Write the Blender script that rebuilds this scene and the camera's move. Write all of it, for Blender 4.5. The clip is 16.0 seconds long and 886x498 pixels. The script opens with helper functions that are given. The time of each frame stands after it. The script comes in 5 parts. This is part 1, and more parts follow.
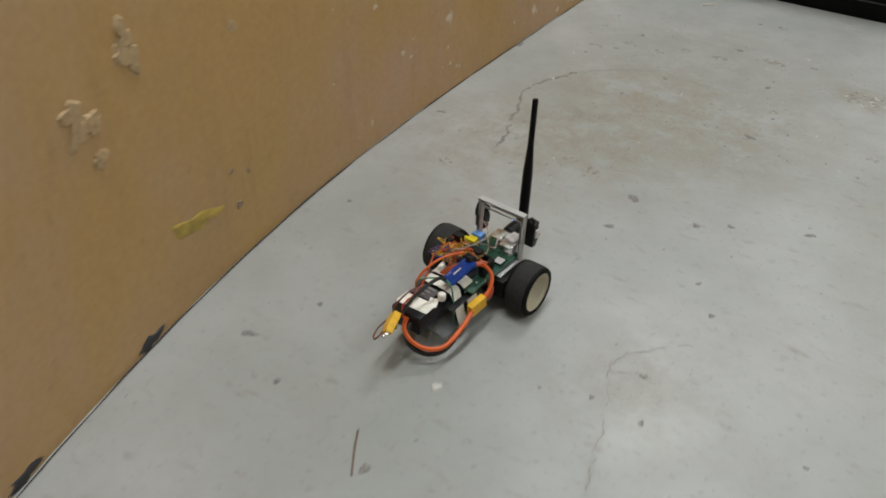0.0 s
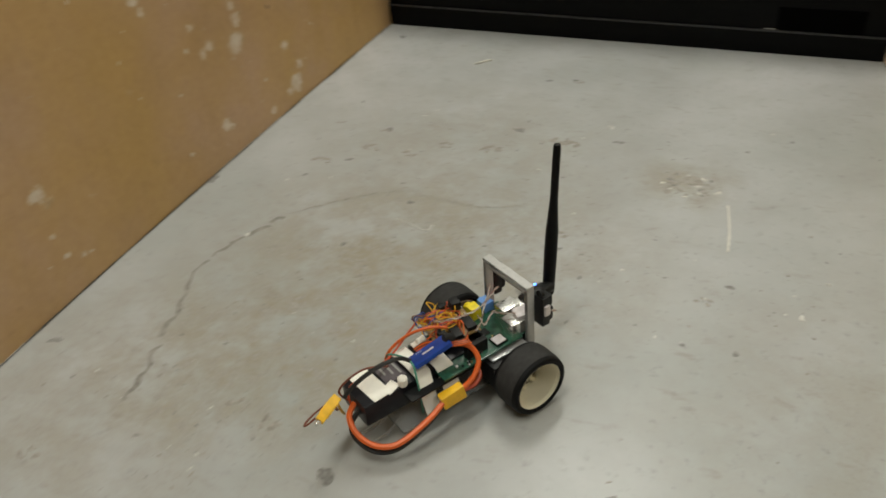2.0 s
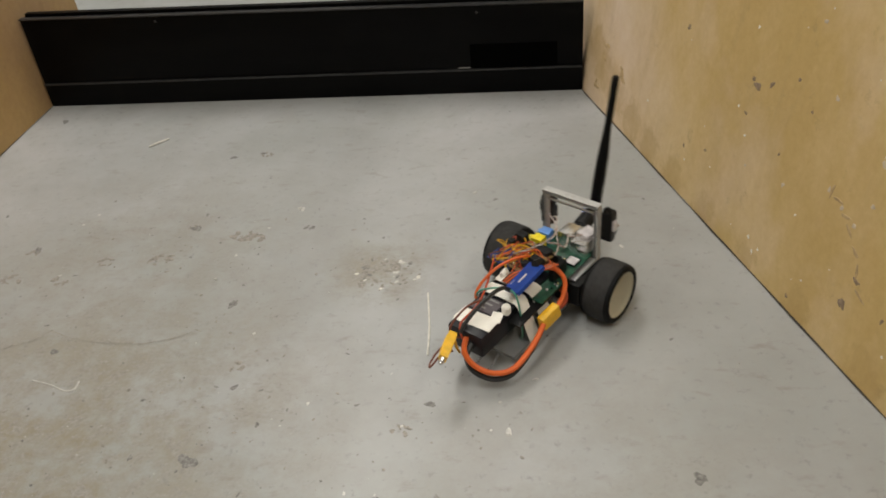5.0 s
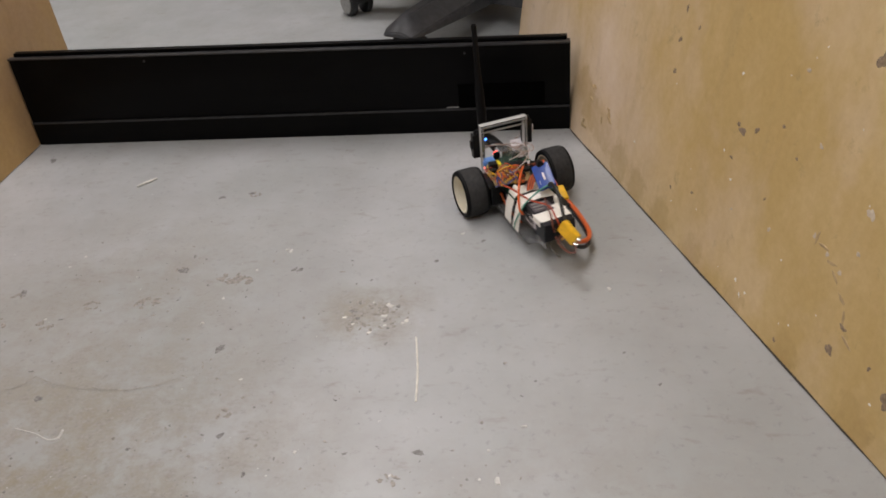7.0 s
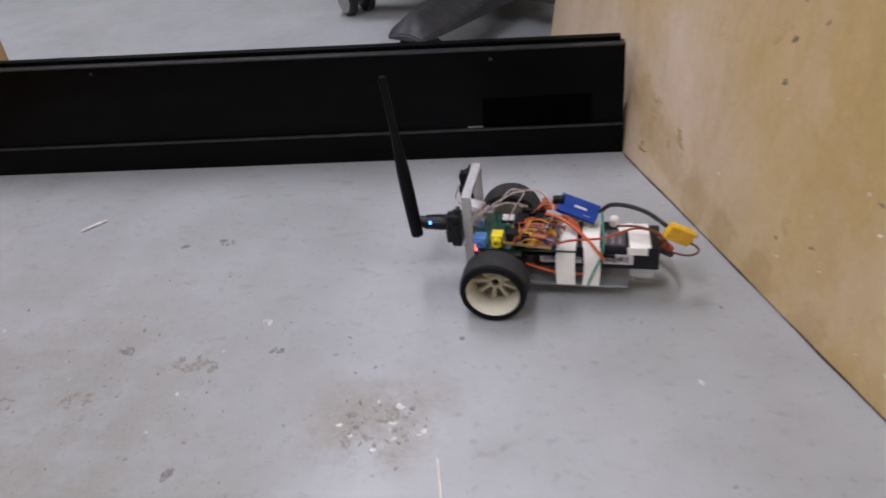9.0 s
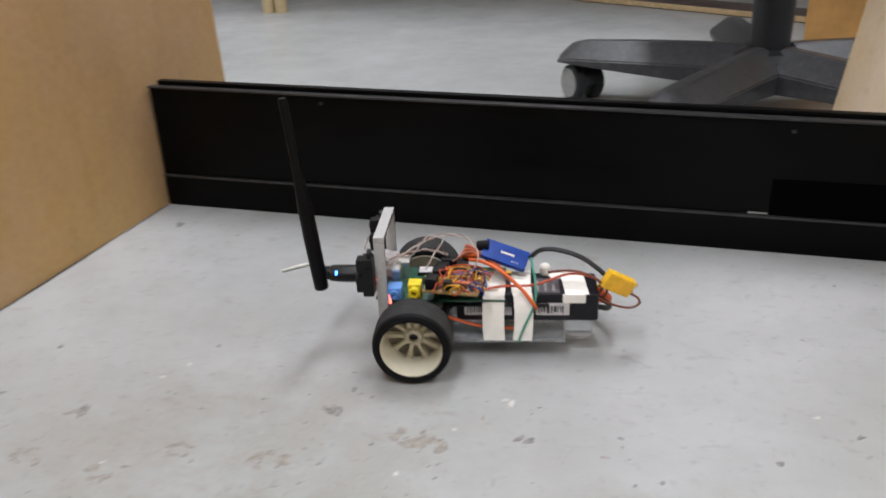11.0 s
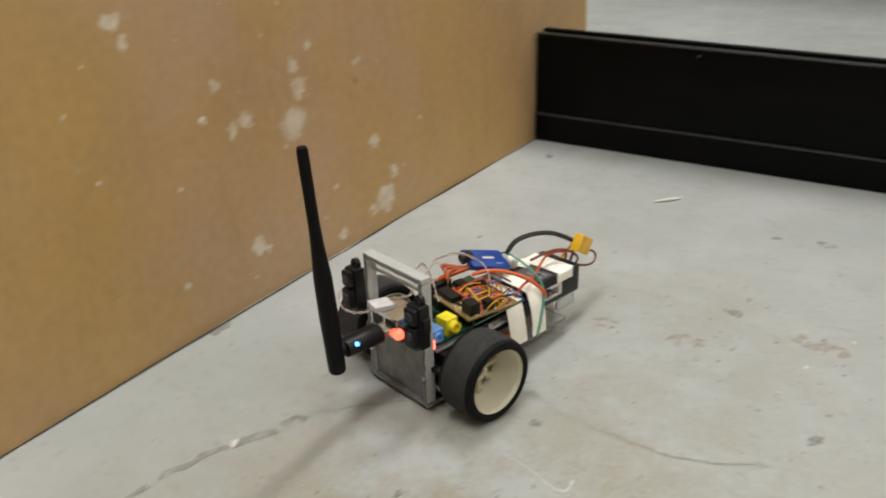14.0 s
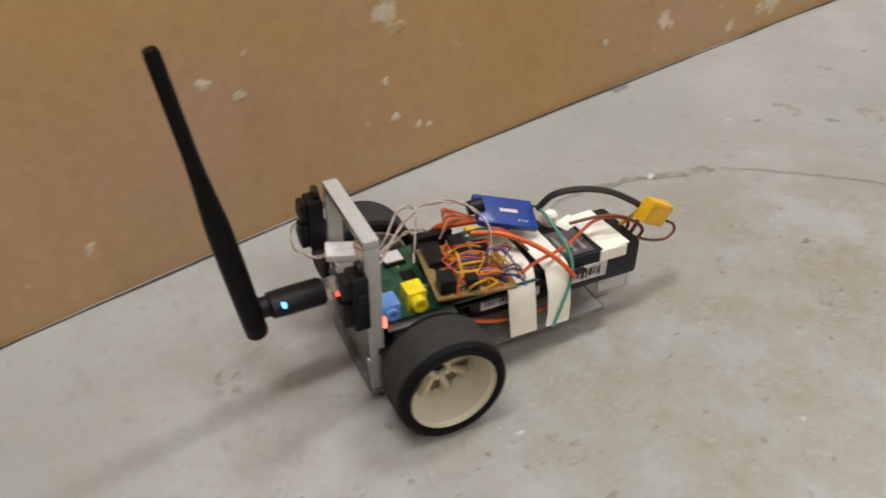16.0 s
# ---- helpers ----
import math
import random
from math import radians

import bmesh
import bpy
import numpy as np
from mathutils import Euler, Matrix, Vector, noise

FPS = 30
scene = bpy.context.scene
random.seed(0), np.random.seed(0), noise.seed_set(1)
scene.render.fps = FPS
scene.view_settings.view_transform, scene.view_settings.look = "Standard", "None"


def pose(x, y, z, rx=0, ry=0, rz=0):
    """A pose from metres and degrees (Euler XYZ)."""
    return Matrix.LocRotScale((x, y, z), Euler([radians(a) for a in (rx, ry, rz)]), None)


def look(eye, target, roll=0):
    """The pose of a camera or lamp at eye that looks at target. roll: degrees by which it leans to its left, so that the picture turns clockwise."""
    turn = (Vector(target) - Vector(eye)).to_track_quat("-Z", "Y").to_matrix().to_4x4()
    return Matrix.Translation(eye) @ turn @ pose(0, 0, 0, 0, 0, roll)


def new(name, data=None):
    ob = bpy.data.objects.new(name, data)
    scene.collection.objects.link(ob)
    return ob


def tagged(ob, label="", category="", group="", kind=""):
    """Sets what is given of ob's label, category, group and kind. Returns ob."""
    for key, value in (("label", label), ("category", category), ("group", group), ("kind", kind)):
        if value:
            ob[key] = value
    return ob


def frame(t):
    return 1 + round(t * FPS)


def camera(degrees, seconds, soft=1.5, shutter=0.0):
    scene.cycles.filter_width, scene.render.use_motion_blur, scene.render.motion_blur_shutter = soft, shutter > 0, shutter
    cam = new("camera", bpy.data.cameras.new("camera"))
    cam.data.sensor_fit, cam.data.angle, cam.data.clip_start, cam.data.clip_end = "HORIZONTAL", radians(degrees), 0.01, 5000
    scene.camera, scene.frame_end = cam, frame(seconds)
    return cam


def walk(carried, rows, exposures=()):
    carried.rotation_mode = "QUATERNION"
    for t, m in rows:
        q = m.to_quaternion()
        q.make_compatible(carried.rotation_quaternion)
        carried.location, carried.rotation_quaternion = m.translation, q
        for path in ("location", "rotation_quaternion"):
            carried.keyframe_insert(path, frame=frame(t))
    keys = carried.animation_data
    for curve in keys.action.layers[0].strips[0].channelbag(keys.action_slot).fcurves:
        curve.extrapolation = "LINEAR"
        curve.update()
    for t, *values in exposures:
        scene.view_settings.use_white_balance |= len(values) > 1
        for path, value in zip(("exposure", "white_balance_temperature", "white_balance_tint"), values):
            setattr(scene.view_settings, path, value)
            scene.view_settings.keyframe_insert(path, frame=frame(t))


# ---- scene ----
# camera and its path
cam = camera(55.98, 16.0, soft=1.7, shutter=0.5)
PATH = [
    (0, look((0.6441, -1.8933, 0.6022), (0.4596, -1.5803, 0.3368), 2.60)),
    (0.5, look((0.6577, -1.7161, 0.5815), (0.4621, -1.4093, 0.3166), 0.13)),
    (1, look((0.6708, -1.4927, 0.5606), (0.4789, -1.1887, 0.2899), 0.99)),
    (1.5, look((0.6734, -1.3819, 0.5617), (0.4848, -1.0682, 0.3000), -2.61)),
    (2, look((0.6686, -1.2974, 0.5401), (0.5141, -0.9660, 0.2777), -5.23)),
    (2.5, look((0.6404, -1.2245, 0.5482), (0.5434, -0.8822, 0.2727), -5.11)),
    (3, look((0.6463, -1.1684, 0.5407), (0.5682, -0.8233, 0.2626), -6.48)),
    (3.5, look((0.6862, -1.1233, 0.5321), (0.6211, -0.7697, 0.2616), -6.13)),
    (4, look((0.7329, -1.0964, 0.5278), (0.6695, -0.7421, 0.2577), -6.23)),
    (6.5, look((0.7677, -1.0809, 0.5422), (0.7155, -0.7155, 0.2848), -5.53)),
    (7, look((0.7628, -1.0741, 0.5449), (0.7090, -0.7076, 0.2893), -5.58)),
    (7.5, look((0.7668, -1.0562, 0.5441), (0.7089, -0.6883, 0.2915), -5.44)),
    (8, look((0.7791, -1.0290, 0.5323), (0.7204, -0.6576, 0.2851), -5.80)),
    (8.5, look((0.7614, -0.9472, 0.5156), (0.7120, -0.5776, 0.2636), -5.17)),
    (8.7, look((0.7447, -0.9038, 0.4959), (0.6934, -0.5394, 0.2368), -5.93)),
    (10.8, look((0.5845, -0.7430, 0.3410), (0.4712, -0.3503, 0.1528), -2.57)),
    (11, look((0.5719, -0.7668, 0.3461), (0.4493, -0.3774, 0.1569), -2.48)),
    (11.5, look((0.5453, -0.8422, 0.3600), (0.4039, -0.4572, 0.1749), -1.97)),
    (12, look((0.5261, -0.8837, 0.3577), (0.3643, -0.5010, 0.1849), -2.43)),
    (12.5, look((0.5123, -0.8949, 0.3600), (0.3394, -0.5123, 0.1981), -2.18)),
    (13, look((0.5161, -0.8948, 0.3542), (0.3469, -0.5126, 0.1875), -1.95)),
    (13.5, look((0.5062, -0.9041, 0.3511), (0.3233, -0.5295, 0.1816), -2.11)),
    (14, look((0.4761, -0.9393, 0.3399), (0.2508, -0.6004, 0.1478), -2.12)),
    (14.5, look((0.4634, -0.9814, 0.3511), (0.2164, -0.6643, 0.1489), -0.43)),
    (15, look((0.4692, -1.0177, 0.3569), (0.2092, -0.7151, 0.1487), 0.13)),
    (15.5, look((0.4533, -1.0650, 0.3348), (0.1788, -0.8038, 0.0922), -0.29)),
    (16, look((0.4346, -1.1139, 0.3203), (0.1529, -0.8822, 0.0568), 0.37)),
]
EXPOSURES = [(0, -0.80, 6400, 11), (1.5, -0.80, 6900, 9), (2.5, -0.80, 7000, 8), (4, -0.80, 7050, 11), (6.5, -0.74, 6550, 20), (7, -0.74, 6550, 22), (7.5, -0.74, 6250, 23),
             (8.5, -0.72, 5900, 26), (11, -0.26, 6100, 19), (12.5, -0.29, 6400, 12), (14.5, -0.30, 6580, 11), (15, -0.32, 6580, 12), (16, -0.42, 6650, 17)]
walk(cam, PATH, EXPOSURES)

# light: a faint indoor fill from the world, strip lights under the ceiling
world = bpy.data.worlds.new("world")
world.use_nodes = True
scene.world = world
world.node_tree.nodes["Background"].inputs["Color"].default_value = (0.8, 0.85, 0.9, 1)
world.node_tree.nodes["Background"].inputs["Strength"].default_value = 0.05
LAMP_COLOUR = (0.97, 1.0, 0.95)
# x, y, watts: the row over the lane is the strongest
LAMPS = [(0.15, -1.45, 46.0), (0.15, 0.75, 46.0), (-1.9, -1.45, 27.0), (-1.9, 0.75, 26.0), (2.2, -1.45, 33.0), (2.2, 0.75, 20.0)]
CEILING_Z = 2.7


# ---- materials ----
def material(name):
    m = bpy.data.materials.new(name)
    m.use_nodes = True
    n = m.node_tree.nodes
    return m, n, m.node_tree.links, n["Principled BSDF"]


def node(n, kind, **values):
    x = n.new(kind)
    for key, value in values.items():
        x.inputs[key].default_value = value
    return x


def ramp(n, links, source, stops):
    r = n.new("ShaderNodeValToRGB")
    el = r.color_ramp.elements
    el[0].position, el[0].color = stops[0][0], (*stops[0][1], 1)
    el[1].position, el[1].color = stops[-1][0], (*stops[-1][1], 1)
    for p, c in stops[1:-1]:
        e = el.new(p)
        e.color = (*c, 1)
    links.new(source, r.inputs["Fac"])
    return r.outputs["Color"]


def mix(n, links, fac, a, b, blend="MIX"):
    x = n.new("ShaderNodeMix")
    x.data_type, x.blend_type = "RGBA", blend
    for key, value in ((0, fac), (6, a), (7, b)):
        if isinstance(value, (int, float)):
            x.inputs[key].default_value = value
        elif isinstance(value, tuple):
            x.inputs[key].default_value = (*value, 1)
        else:
            links.new(value, x.inputs[key])
    return x.outputs[2]


def texture(n, links, scale, detail=6.0, rough=0.6, coord=None, stretch=None):
    c = coord
    if c is None:
        c = n.new("ShaderNodeTexCoord").outputs["Object"]
    if stretch:
        mp = n.new("ShaderNodeMapping")
        mp.inputs["Scale"].default_value = stretch
        links.new(c, mp.inputs["Vector"])
        c = mp.outputs["Vector"]
    t = node(n, "ShaderNodeTexNoise", Scale=scale, Detail=detail, Roughness=rough)
    links.new(c, t.inputs["Vector"])
    return t.outputs["Fac"]


def bump(n, links, bsdf, height, strength=0.2, distance=0.001):
    b = node(n, "ShaderNodeBump", Strength=strength, Distance=distance)
    links.new(height, b.inputs["Height"])
    links.new(b.outputs["Normal"], bsdf.inputs["Normal"])


def plain(name, colour, rough=0.5, metal=0.0, scale=150.0, spread=0.18, relief=0.05, emit=0.0, coat=0.0, clear=0.0, spec=0.5):
    """A small-part material: a colour with fine grain, slight wear and relief."""
    m, n, links, b = material(name)
    f = texture(n, links, scale)
    dark, light = tuple(c * (1 - spread) for c in colour), tuple(min(1, c * (1 + spread)) for c in colour)
    links.new(ramp(n, links, f, [(0.3, dark), (0.7, light)]), b.inputs["Base Color"])
    b.inputs["Roughness"].default_value, b.inputs["Metallic"].default_value = rough, metal
    b.inputs["Coat Weight"].default_value, b.inputs["Specular IOR Level"].default_value = coat, spec
    if relief:
        bump(n, links, b, f, relief, 0.0005)
    if emit:
        b.inputs["Emission Color"].default_value = (*colour, 1)
        b.inputs["Emission Strength"].default_value = emit
    if clear:
        b.inputs["Transmission Weight"].default_value = clear
        b.inputs["IOR"].default_value = 1.45
    return m


def floor_material():
    """Grey floor paint: scuffed, worn brown where it is rubbed through, with flecks."""
    m, n, links, b = material("grey_floor_paint")
    co = n.new("ShaderNodeTexCoord").outputs["Object"]
    broad = texture(n, links, 2.2, 8, 0.6, co)
    mid = texture(n, links, 11, 8, 0.65, co)
    fine = texture(n, links, 90, 6, 0.7, co)
    speck = texture(n, links, 260, 3, 0.6, co)
    base = ramp(n, links, broad, [(0.3, (0.288, 0.304, 0.290)), (0.7, (0.424, 0.426, 0.430))])
    base = mix(n, links, ramp(n, links, mid, [(0.42, (0, 0, 0)), (0.75, (0.6, 0.6, 0.6))]), base, (0.295, 0.29, 0.275))
    # worn patches: uneven round areas where the paint has thinned
    worn = None
    for x, y, r, s in WORN:
        v = node(n, "ShaderNodeVectorMath")
        v.operation = "DISTANCE"
        v.inputs[1].default_value = (x, y, 0)
        links.new(co, v.inputs[0])
        mr = n.new("ShaderNodeMapRange")
        for key, value in (("From Min", r), ("From Max", r * 0.2), ("To Min", 0.0), ("To Max", s)):
            mr.inputs[key].default_value = value
        links.new(v.outputs["Value"], mr.inputs["Value"])
        if worn is None:
            worn = mr.outputs["Result"]
        else:
            a = n.new("ShaderNodeMath")
            a.operation = "MAXIMUM"
            links.new(worn, a.inputs[0])
            links.new(mr.outputs["Result"], a.inputs[1])
            worn = a.outputs["Value"]
    patch = ramp(n, links, texture(n, links, 16, 9, 0.74, co), [(0.40, (0, 0, 0)), (0.57, (1, 1, 1))])
    both = mix(n, links, 1.0, patch, (1, 1, 1), "MULTIPLY")
    mm = n.new("ShaderNodeMath")
    mm.operation = "MULTIPLY"
    links.new(both, mm.inputs[0])
    links.new(worn, mm.inputs[1])
    base = mix(n, links, mm.outputs["Value"], base, mix(n, links, fine, (0.210, 0.184, 0.130), (0.325, 0.295, 0.235)))
    crumb = ramp(n, links, texture(n, links, 75, 8, 0.75, co), [(0.47, (0, 0, 0)), (0.55, (1, 1, 1))])
    m2 = n.new("ShaderNodeMath")
    m2.operation = "MULTIPLY"
    links.new(crumb, m2.inputs[0])
    links.new(mm.outputs["Value"], m2.inputs[1])
    base = mix(n, links, m2.outputs["Value"], base, mix(n, links, speck, (0.130, 0.114, 0.088), (0.47, 0.46, 0.45)))
    smudge = ramp(n, links, texture(n, links, 38, 6, 0.62, co, (0.6, 1.4, 1)), [(0.60, (0, 0, 0)), (0.72, (0.5, 0.5, 0.5))])
    base = mix(n, links, smudge, base, (0.23, 0.20, 0.165))
    base = mix(n, links, ramp(n, links, fine, [(0.57, (0, 0, 0)), (0.76, (0.6, 0.6, 0.6))]), base, (0.17, 0.165, 0.155))
    base = mix(n, links, ramp(n, links, speck, [(0.70, (0, 0, 0)), (0.76, (0.5, 0.5, 0.5))]), base, (0.55, 0.54, 0.52))
    links.new(base, b.inputs["Base Color"])
    links.new(ramp(n, links, mid, [(0.3, (0.30,) * 3), (0.7, (0.48,) * 3)]), b.inputs["Roughness"])
    bump(n, links, b, fine, 0.12, 0.0008)
    return m


def stain_mask(n, links, co, spots, ragged, grain):
    """Uneven stains round given points (x, y, z, radius), with ragged soft edges."""
    t = node(n, "ShaderNodeTexNoise", Scale=grain, Detail=5.0, Roughness=0.65)
    links.new(co, t.inputs["Vector"])
    off = node(n, "ShaderNodeVectorMath")
    off.operation = "MULTIPLY_ADD"
    links.new(t.outputs["Color"], off.inputs[0])
    off.inputs[1].default_value, off.inputs[2].default_value = (ragged,) * 3, (-ragged / 2,) * 3
    add = node(n, "ShaderNodeVectorMath")
    links.new(off.outputs["Vector"], add.inputs[0])
    links.new(co, add.inputs[1])
    total = None
    for x, y, z, r in spots:
        v = node(n, "ShaderNodeVectorMath")
        v.operation = "DISTANCE"
        v.inputs[1].default_value = (x, y, z)
        links.new(add.outputs["Vector"], v.inputs[0])
        mr = n.new("ShaderNodeMapRange")
        for key, value in (("From Min", r), ("From Max", r * 0.68), ("To Min", 0.0), ("To Max", 1.0)):
            mr.inputs[key].default_value = value
        links.new(v.outputs["Value"], mr.inputs["Value"])
        if total is None:
            total = mr.outputs["Result"]
        else:
            a = n.new("ShaderNodeMath")
            a.operation = "MAXIMUM"
            links.new(total, a.inputs[0])
            links.new(mr.outputs["Result"], a.inputs[1])
            total = a.outputs["Value"]
    return total


def board_material(name, a, c, blush, smears=(), tint=(0.455, 0.285, 0.10), grime=0.5, dirt=()):
    """Old hardboard sheet: tan, cloudy, rubbed pale and dirty in places, with thin plaster smears."""
    m, n, links, b = material(name)
    co = n.new("ShaderNodeTexCoord").outputs["Object"]
    cloud = texture(n, links, 3.5, 7, 0.6, co)
    fibre = texture(n, links, 120, 4, 0.7, co)
    base = ramp(n, links, cloud, [(0.3, a), (0.7, c)])
    base = mix(n, links, ramp(n, links, texture(n, links, 2.1, 6, 0.6, co), [(0.40, (0, 0, 0)), (0.58, (0.85, 0.85, 0.85))]), base, blush)
    base = mix(n, links, ramp(n, links, texture(n, links, 2.6, 6, 0.6, co, (1, 1, 0.7)), [(0.44, (0, 0, 0)), (0.60, (0.9, 0.9, 0.9))]), base, tint)
    base = mix(n, links, ramp(n, links, texture(n, links, 30, 6, 0.65, co, (1, 1, 0.16)), [(0.55, (0, 0, 0)), (0.75, (0.35, 0.35, 0.35))]), base, tuple(v * 0.82 for v in a))
    base = mix(n, links, ramp(n, links, texture(n, links, 9, 8, 0.7, co, (1, 1, 0.6)), [(0.45, (0, 0, 0)), (0.75, (0.45, 0.45, 0.45))]), base, tuple(v * 1.15 for v in c))
    base = mix(n, links, ramp(n, links, texture(n, links, 22, 8, 0.75, co), [(0.60, (0, 0, 0)), (0.78, (grime,) * 3)]), base, tuple(v * 0.55 for v in a))
    base = mix(n, links, ramp(n, links, texture(n, links, 48, 5, 0.7, co), [(0.68, (0, 0, 0)), (0.78, (0.45, 0.45, 0.45))]), base, (0.55, 0.47, 0.36))
    base = mix(n, links, 0.25, base, ramp(n, links, fibre, [(0.3, (0.3, 0.3, 0.3)), (0.7, (0.75, 0.75, 0.75))]), "SOFT_LIGHT")
    if dirt:
        patchy = ramp(n, links, texture(n, links, 26, 7, 0.7, co), [(0.34, (0.2, 0.2, 0.2)), (0.66, (0.6, 0.6, 0.6))])
        mask = node(n, "ShaderNodeMath")
        mask.operation = "MULTIPLY"
        links.new(stain_mask(n, links, co, dirt, 0.045, 42), mask.inputs[0])
        links.new(patchy, mask.inputs[1])
        base = mix(n, links, mask.outputs["Value"], base, (0.42, 0.27, 0.095))
    if smears:
        holes = ramp(n, links, texture(n, links, 70, 6, 0.7, co), [(0.34, (0.38, 0.38, 0.38)), (0.56, (0.95, 0.95, 0.95))])
        mask = node(n, "ShaderNodeMath")
        mask.operation = "MULTIPLY"
        links.new(stain_mask(n, links, co, smears, 0.022, 95), mask.inputs[0])
        links.new(holes, mask.inputs[1])
        base = mix(n, links, mask.outputs["Value"], base, (0.66, 0.58, 0.48))
    links.new(base, b.inputs["Base Color"])
    links.new(ramp(n, links, cloud, [(0.3, (0.42,) * 3), (0.7, (0.58,) * 3)]), b.inputs["Roughness"])
    bump(n, links, b, texture(n, links, 60, 6, 0.7, co), 0.12, 0.0008)
    return m


def black_panel_material():
    m, n, links, b = material("black_laminate")
    co = n.new("ShaderNodeTexCoord").outputs["Object"]
    dust = texture(n, links, 30, 8, 0.7, co, (0.25, 1, 1))
    links.new(ramp(n, links, dust, [(0.45, (0.0012, 0.0012, 0.0014)), (0.85, (0.004, 0.004, 0.0042))]), b.inputs["Base Color"])
    links.new(ramp(n, links, dust, [(0.3, (0.34,) * 3), (0.7, (0.5,) * 3)]), b.inputs["Roughness"])
    b.inputs["Specular IOR Level"].default_value = 0.10
    bump(n, links, b, texture(n, links, 500, 3, 0.6, co), 0.08, 0.0003)
    return m


def left_x(y):
    """The left sheet stands straight and bows inwards near its end."""
    return 0.16 * max(0.0, -0.85 - y) ** 2 - 0.0055 * math.sin(math.pi * min(1.0, max(0.0, -y / 0.95)))


def right_x(y):
    return 0.8028 - (0.364 if y < 0 else 0.28) * y


BOARD_H, LEAN_L, LEAN_R = 0.61, -0.03, 0.14


# plaster smears on the left sheet: y, z, radius
SMEARS = [(-0.424, 0.302, 0.016), (-0.388, 0.306, 0.010), (-0.421, 0.166, 0.011), (-0.431, 0.137, 0.017), (-0.315, 0.030, 0.017),
          (-0.492, 0.047, 0.009), (-0.485, 0.155, 0.008), (-0.402, 0.199, 0.006), (-0.326, 0.091, 0.009), (-0.384, 0.017, 0.006),
          (-0.511, 0.187, 0.006), (-0.584, 0.234, 0.006), (-0.590, 0.250, 0.008), (-0.871, 0.267, 0.012), (-0.880, 0.216, 0.007),
          (-0.802, 0.124, 0.011), (-0.425, 0.185, 0.007), (-0.300, 0.052, 0.008), (-0.335, 0.022, 0.008), (-0.500, 0.150, 0.006)]
# ingrained dirt on the right sheet: y, z, radius
DIRT = [(-0.02, 0.075, 0.030), (-0.05, 0.055, 0.034), (-0.09, 0.040, 0.034), (-0.14, 0.024, 0.032), (-0.19, 0.016, 0.028), (-0.25, 0.012, 0.024), (-0.32, 0.010, 0.022),
        (-0.40, 0.010, 0.020), (-0.48, 0.010, 0.022), (-0.57, 0.012, 0.024)]
# rubbed-through areas of the floor: x, y, radius, strength
WORN = [(0.154, -1.118, 0.16, 0.35), (0.326, -0.658, 0.30, 0.95), (0.194, -0.858, 0.22, 0.8), (0.582, -0.408, 0.075, 0.9), (0.297, -0.418, 0.26, 0.42),
        (0.124, -0.948, 0.2, 0.5), (0.376, -0.618, 0.18, 0.6), (0.275, -0.785, 0.20, 1.0), (0.514, -1.278, 0.12, 0.35), (0.236, -0.658, 0.16, 0.8), (0.795, -0.748, 0.25, 0.3)]
FLOOR = floor_material()
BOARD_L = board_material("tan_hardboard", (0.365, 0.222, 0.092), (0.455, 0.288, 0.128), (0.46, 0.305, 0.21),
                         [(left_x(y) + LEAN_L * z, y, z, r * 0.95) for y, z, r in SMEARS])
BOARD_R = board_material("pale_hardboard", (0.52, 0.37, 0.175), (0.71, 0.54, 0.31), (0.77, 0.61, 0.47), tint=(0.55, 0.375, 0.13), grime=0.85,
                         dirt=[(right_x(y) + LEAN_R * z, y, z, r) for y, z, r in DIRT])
BLACK_PANEL = black_panel_material()
# black lifted to grey so that lip and ledge carry a painted highlight
LIP = plain("highlit_black_edge", (0.022, 0.022, 0.023), 0.34, scale=60, spread=0.5)
SLOT = plain("slot_black", (0.001, 0.001, 0.001), 0.8, relief=0, spec=0.02)
WALL = plain("white_wall_paint", (0.62, 0.62, 0.61), 0.7, scale=8, spread=0.06)
CEIL = plain("ceiling_white", (0.75, 0.75, 0.74), 0.85, scale=20, spread=0.05)
SKIRT = plain("dark_skirting_vinyl", (0.09, 0.092, 0.10), 0.5, scale=25)
LEG_WOOD = plain("pale_turned_wood", (0.58, 0.45, 0.25), 0.45, scale=35, spread=0.15)
TOP_WOOD = plain("table_wood", (0.45, 0.33, 0.19), 0.5, scale=18, spread=0.2)
PLANK_TOP = plain("dark_plank_face", (0.07, 0.05, 0.045), 0.55, scale=40, spread=0.3)
PLANK_EDGE = plain("raw_plank_edge", (0.50, 0.36, 0.19), 0.7, scale=60, spread=0.25)
CRATE = plain("orange_plywood", (0.52, 0.27, 0.075), 0.5, scale=20, spread=0.2)
CHAIR = plain("black_nylon", (0.019, 0.0195, 0.021), 0.42, scale=300, spread=0.25, relief=0.15, spec=0.3)
# lighter copy of the black nylon: light on the arms put into the colour
CHAIR_TOP = plain("lit_black_nylon", (0.045, 0.045, 0.048), 0.36, scale=90, spread=0.35, relief=0.1, spec=0.5)
CASTOR_GREY = plain("grey_castor", (0.27, 0.27, 0.255), 0.5)
CRACK = plain("crack_dark", (0.245, 0.235, 0.212), 0.9, scale=120, spread=0.35)
CRACK_FAINT = plain("crack_faint", (0.315, 0.300, 0.270), 0.9, scale=120, spread=0.3)
SPOT = plain("dark_spot", (0.205, 0.20, 0.19), 0.7, scale=300, spread=0.5)
# near-black that stands for the shadow gap under the boards
GAP_SHADE = plain("gap_shade", (0.05, 0.042, 0.035), 0.9)
RING = plain("brown_spot", (0.285, 0.265, 0.235), 0.75, scale=250, spread=0.4)
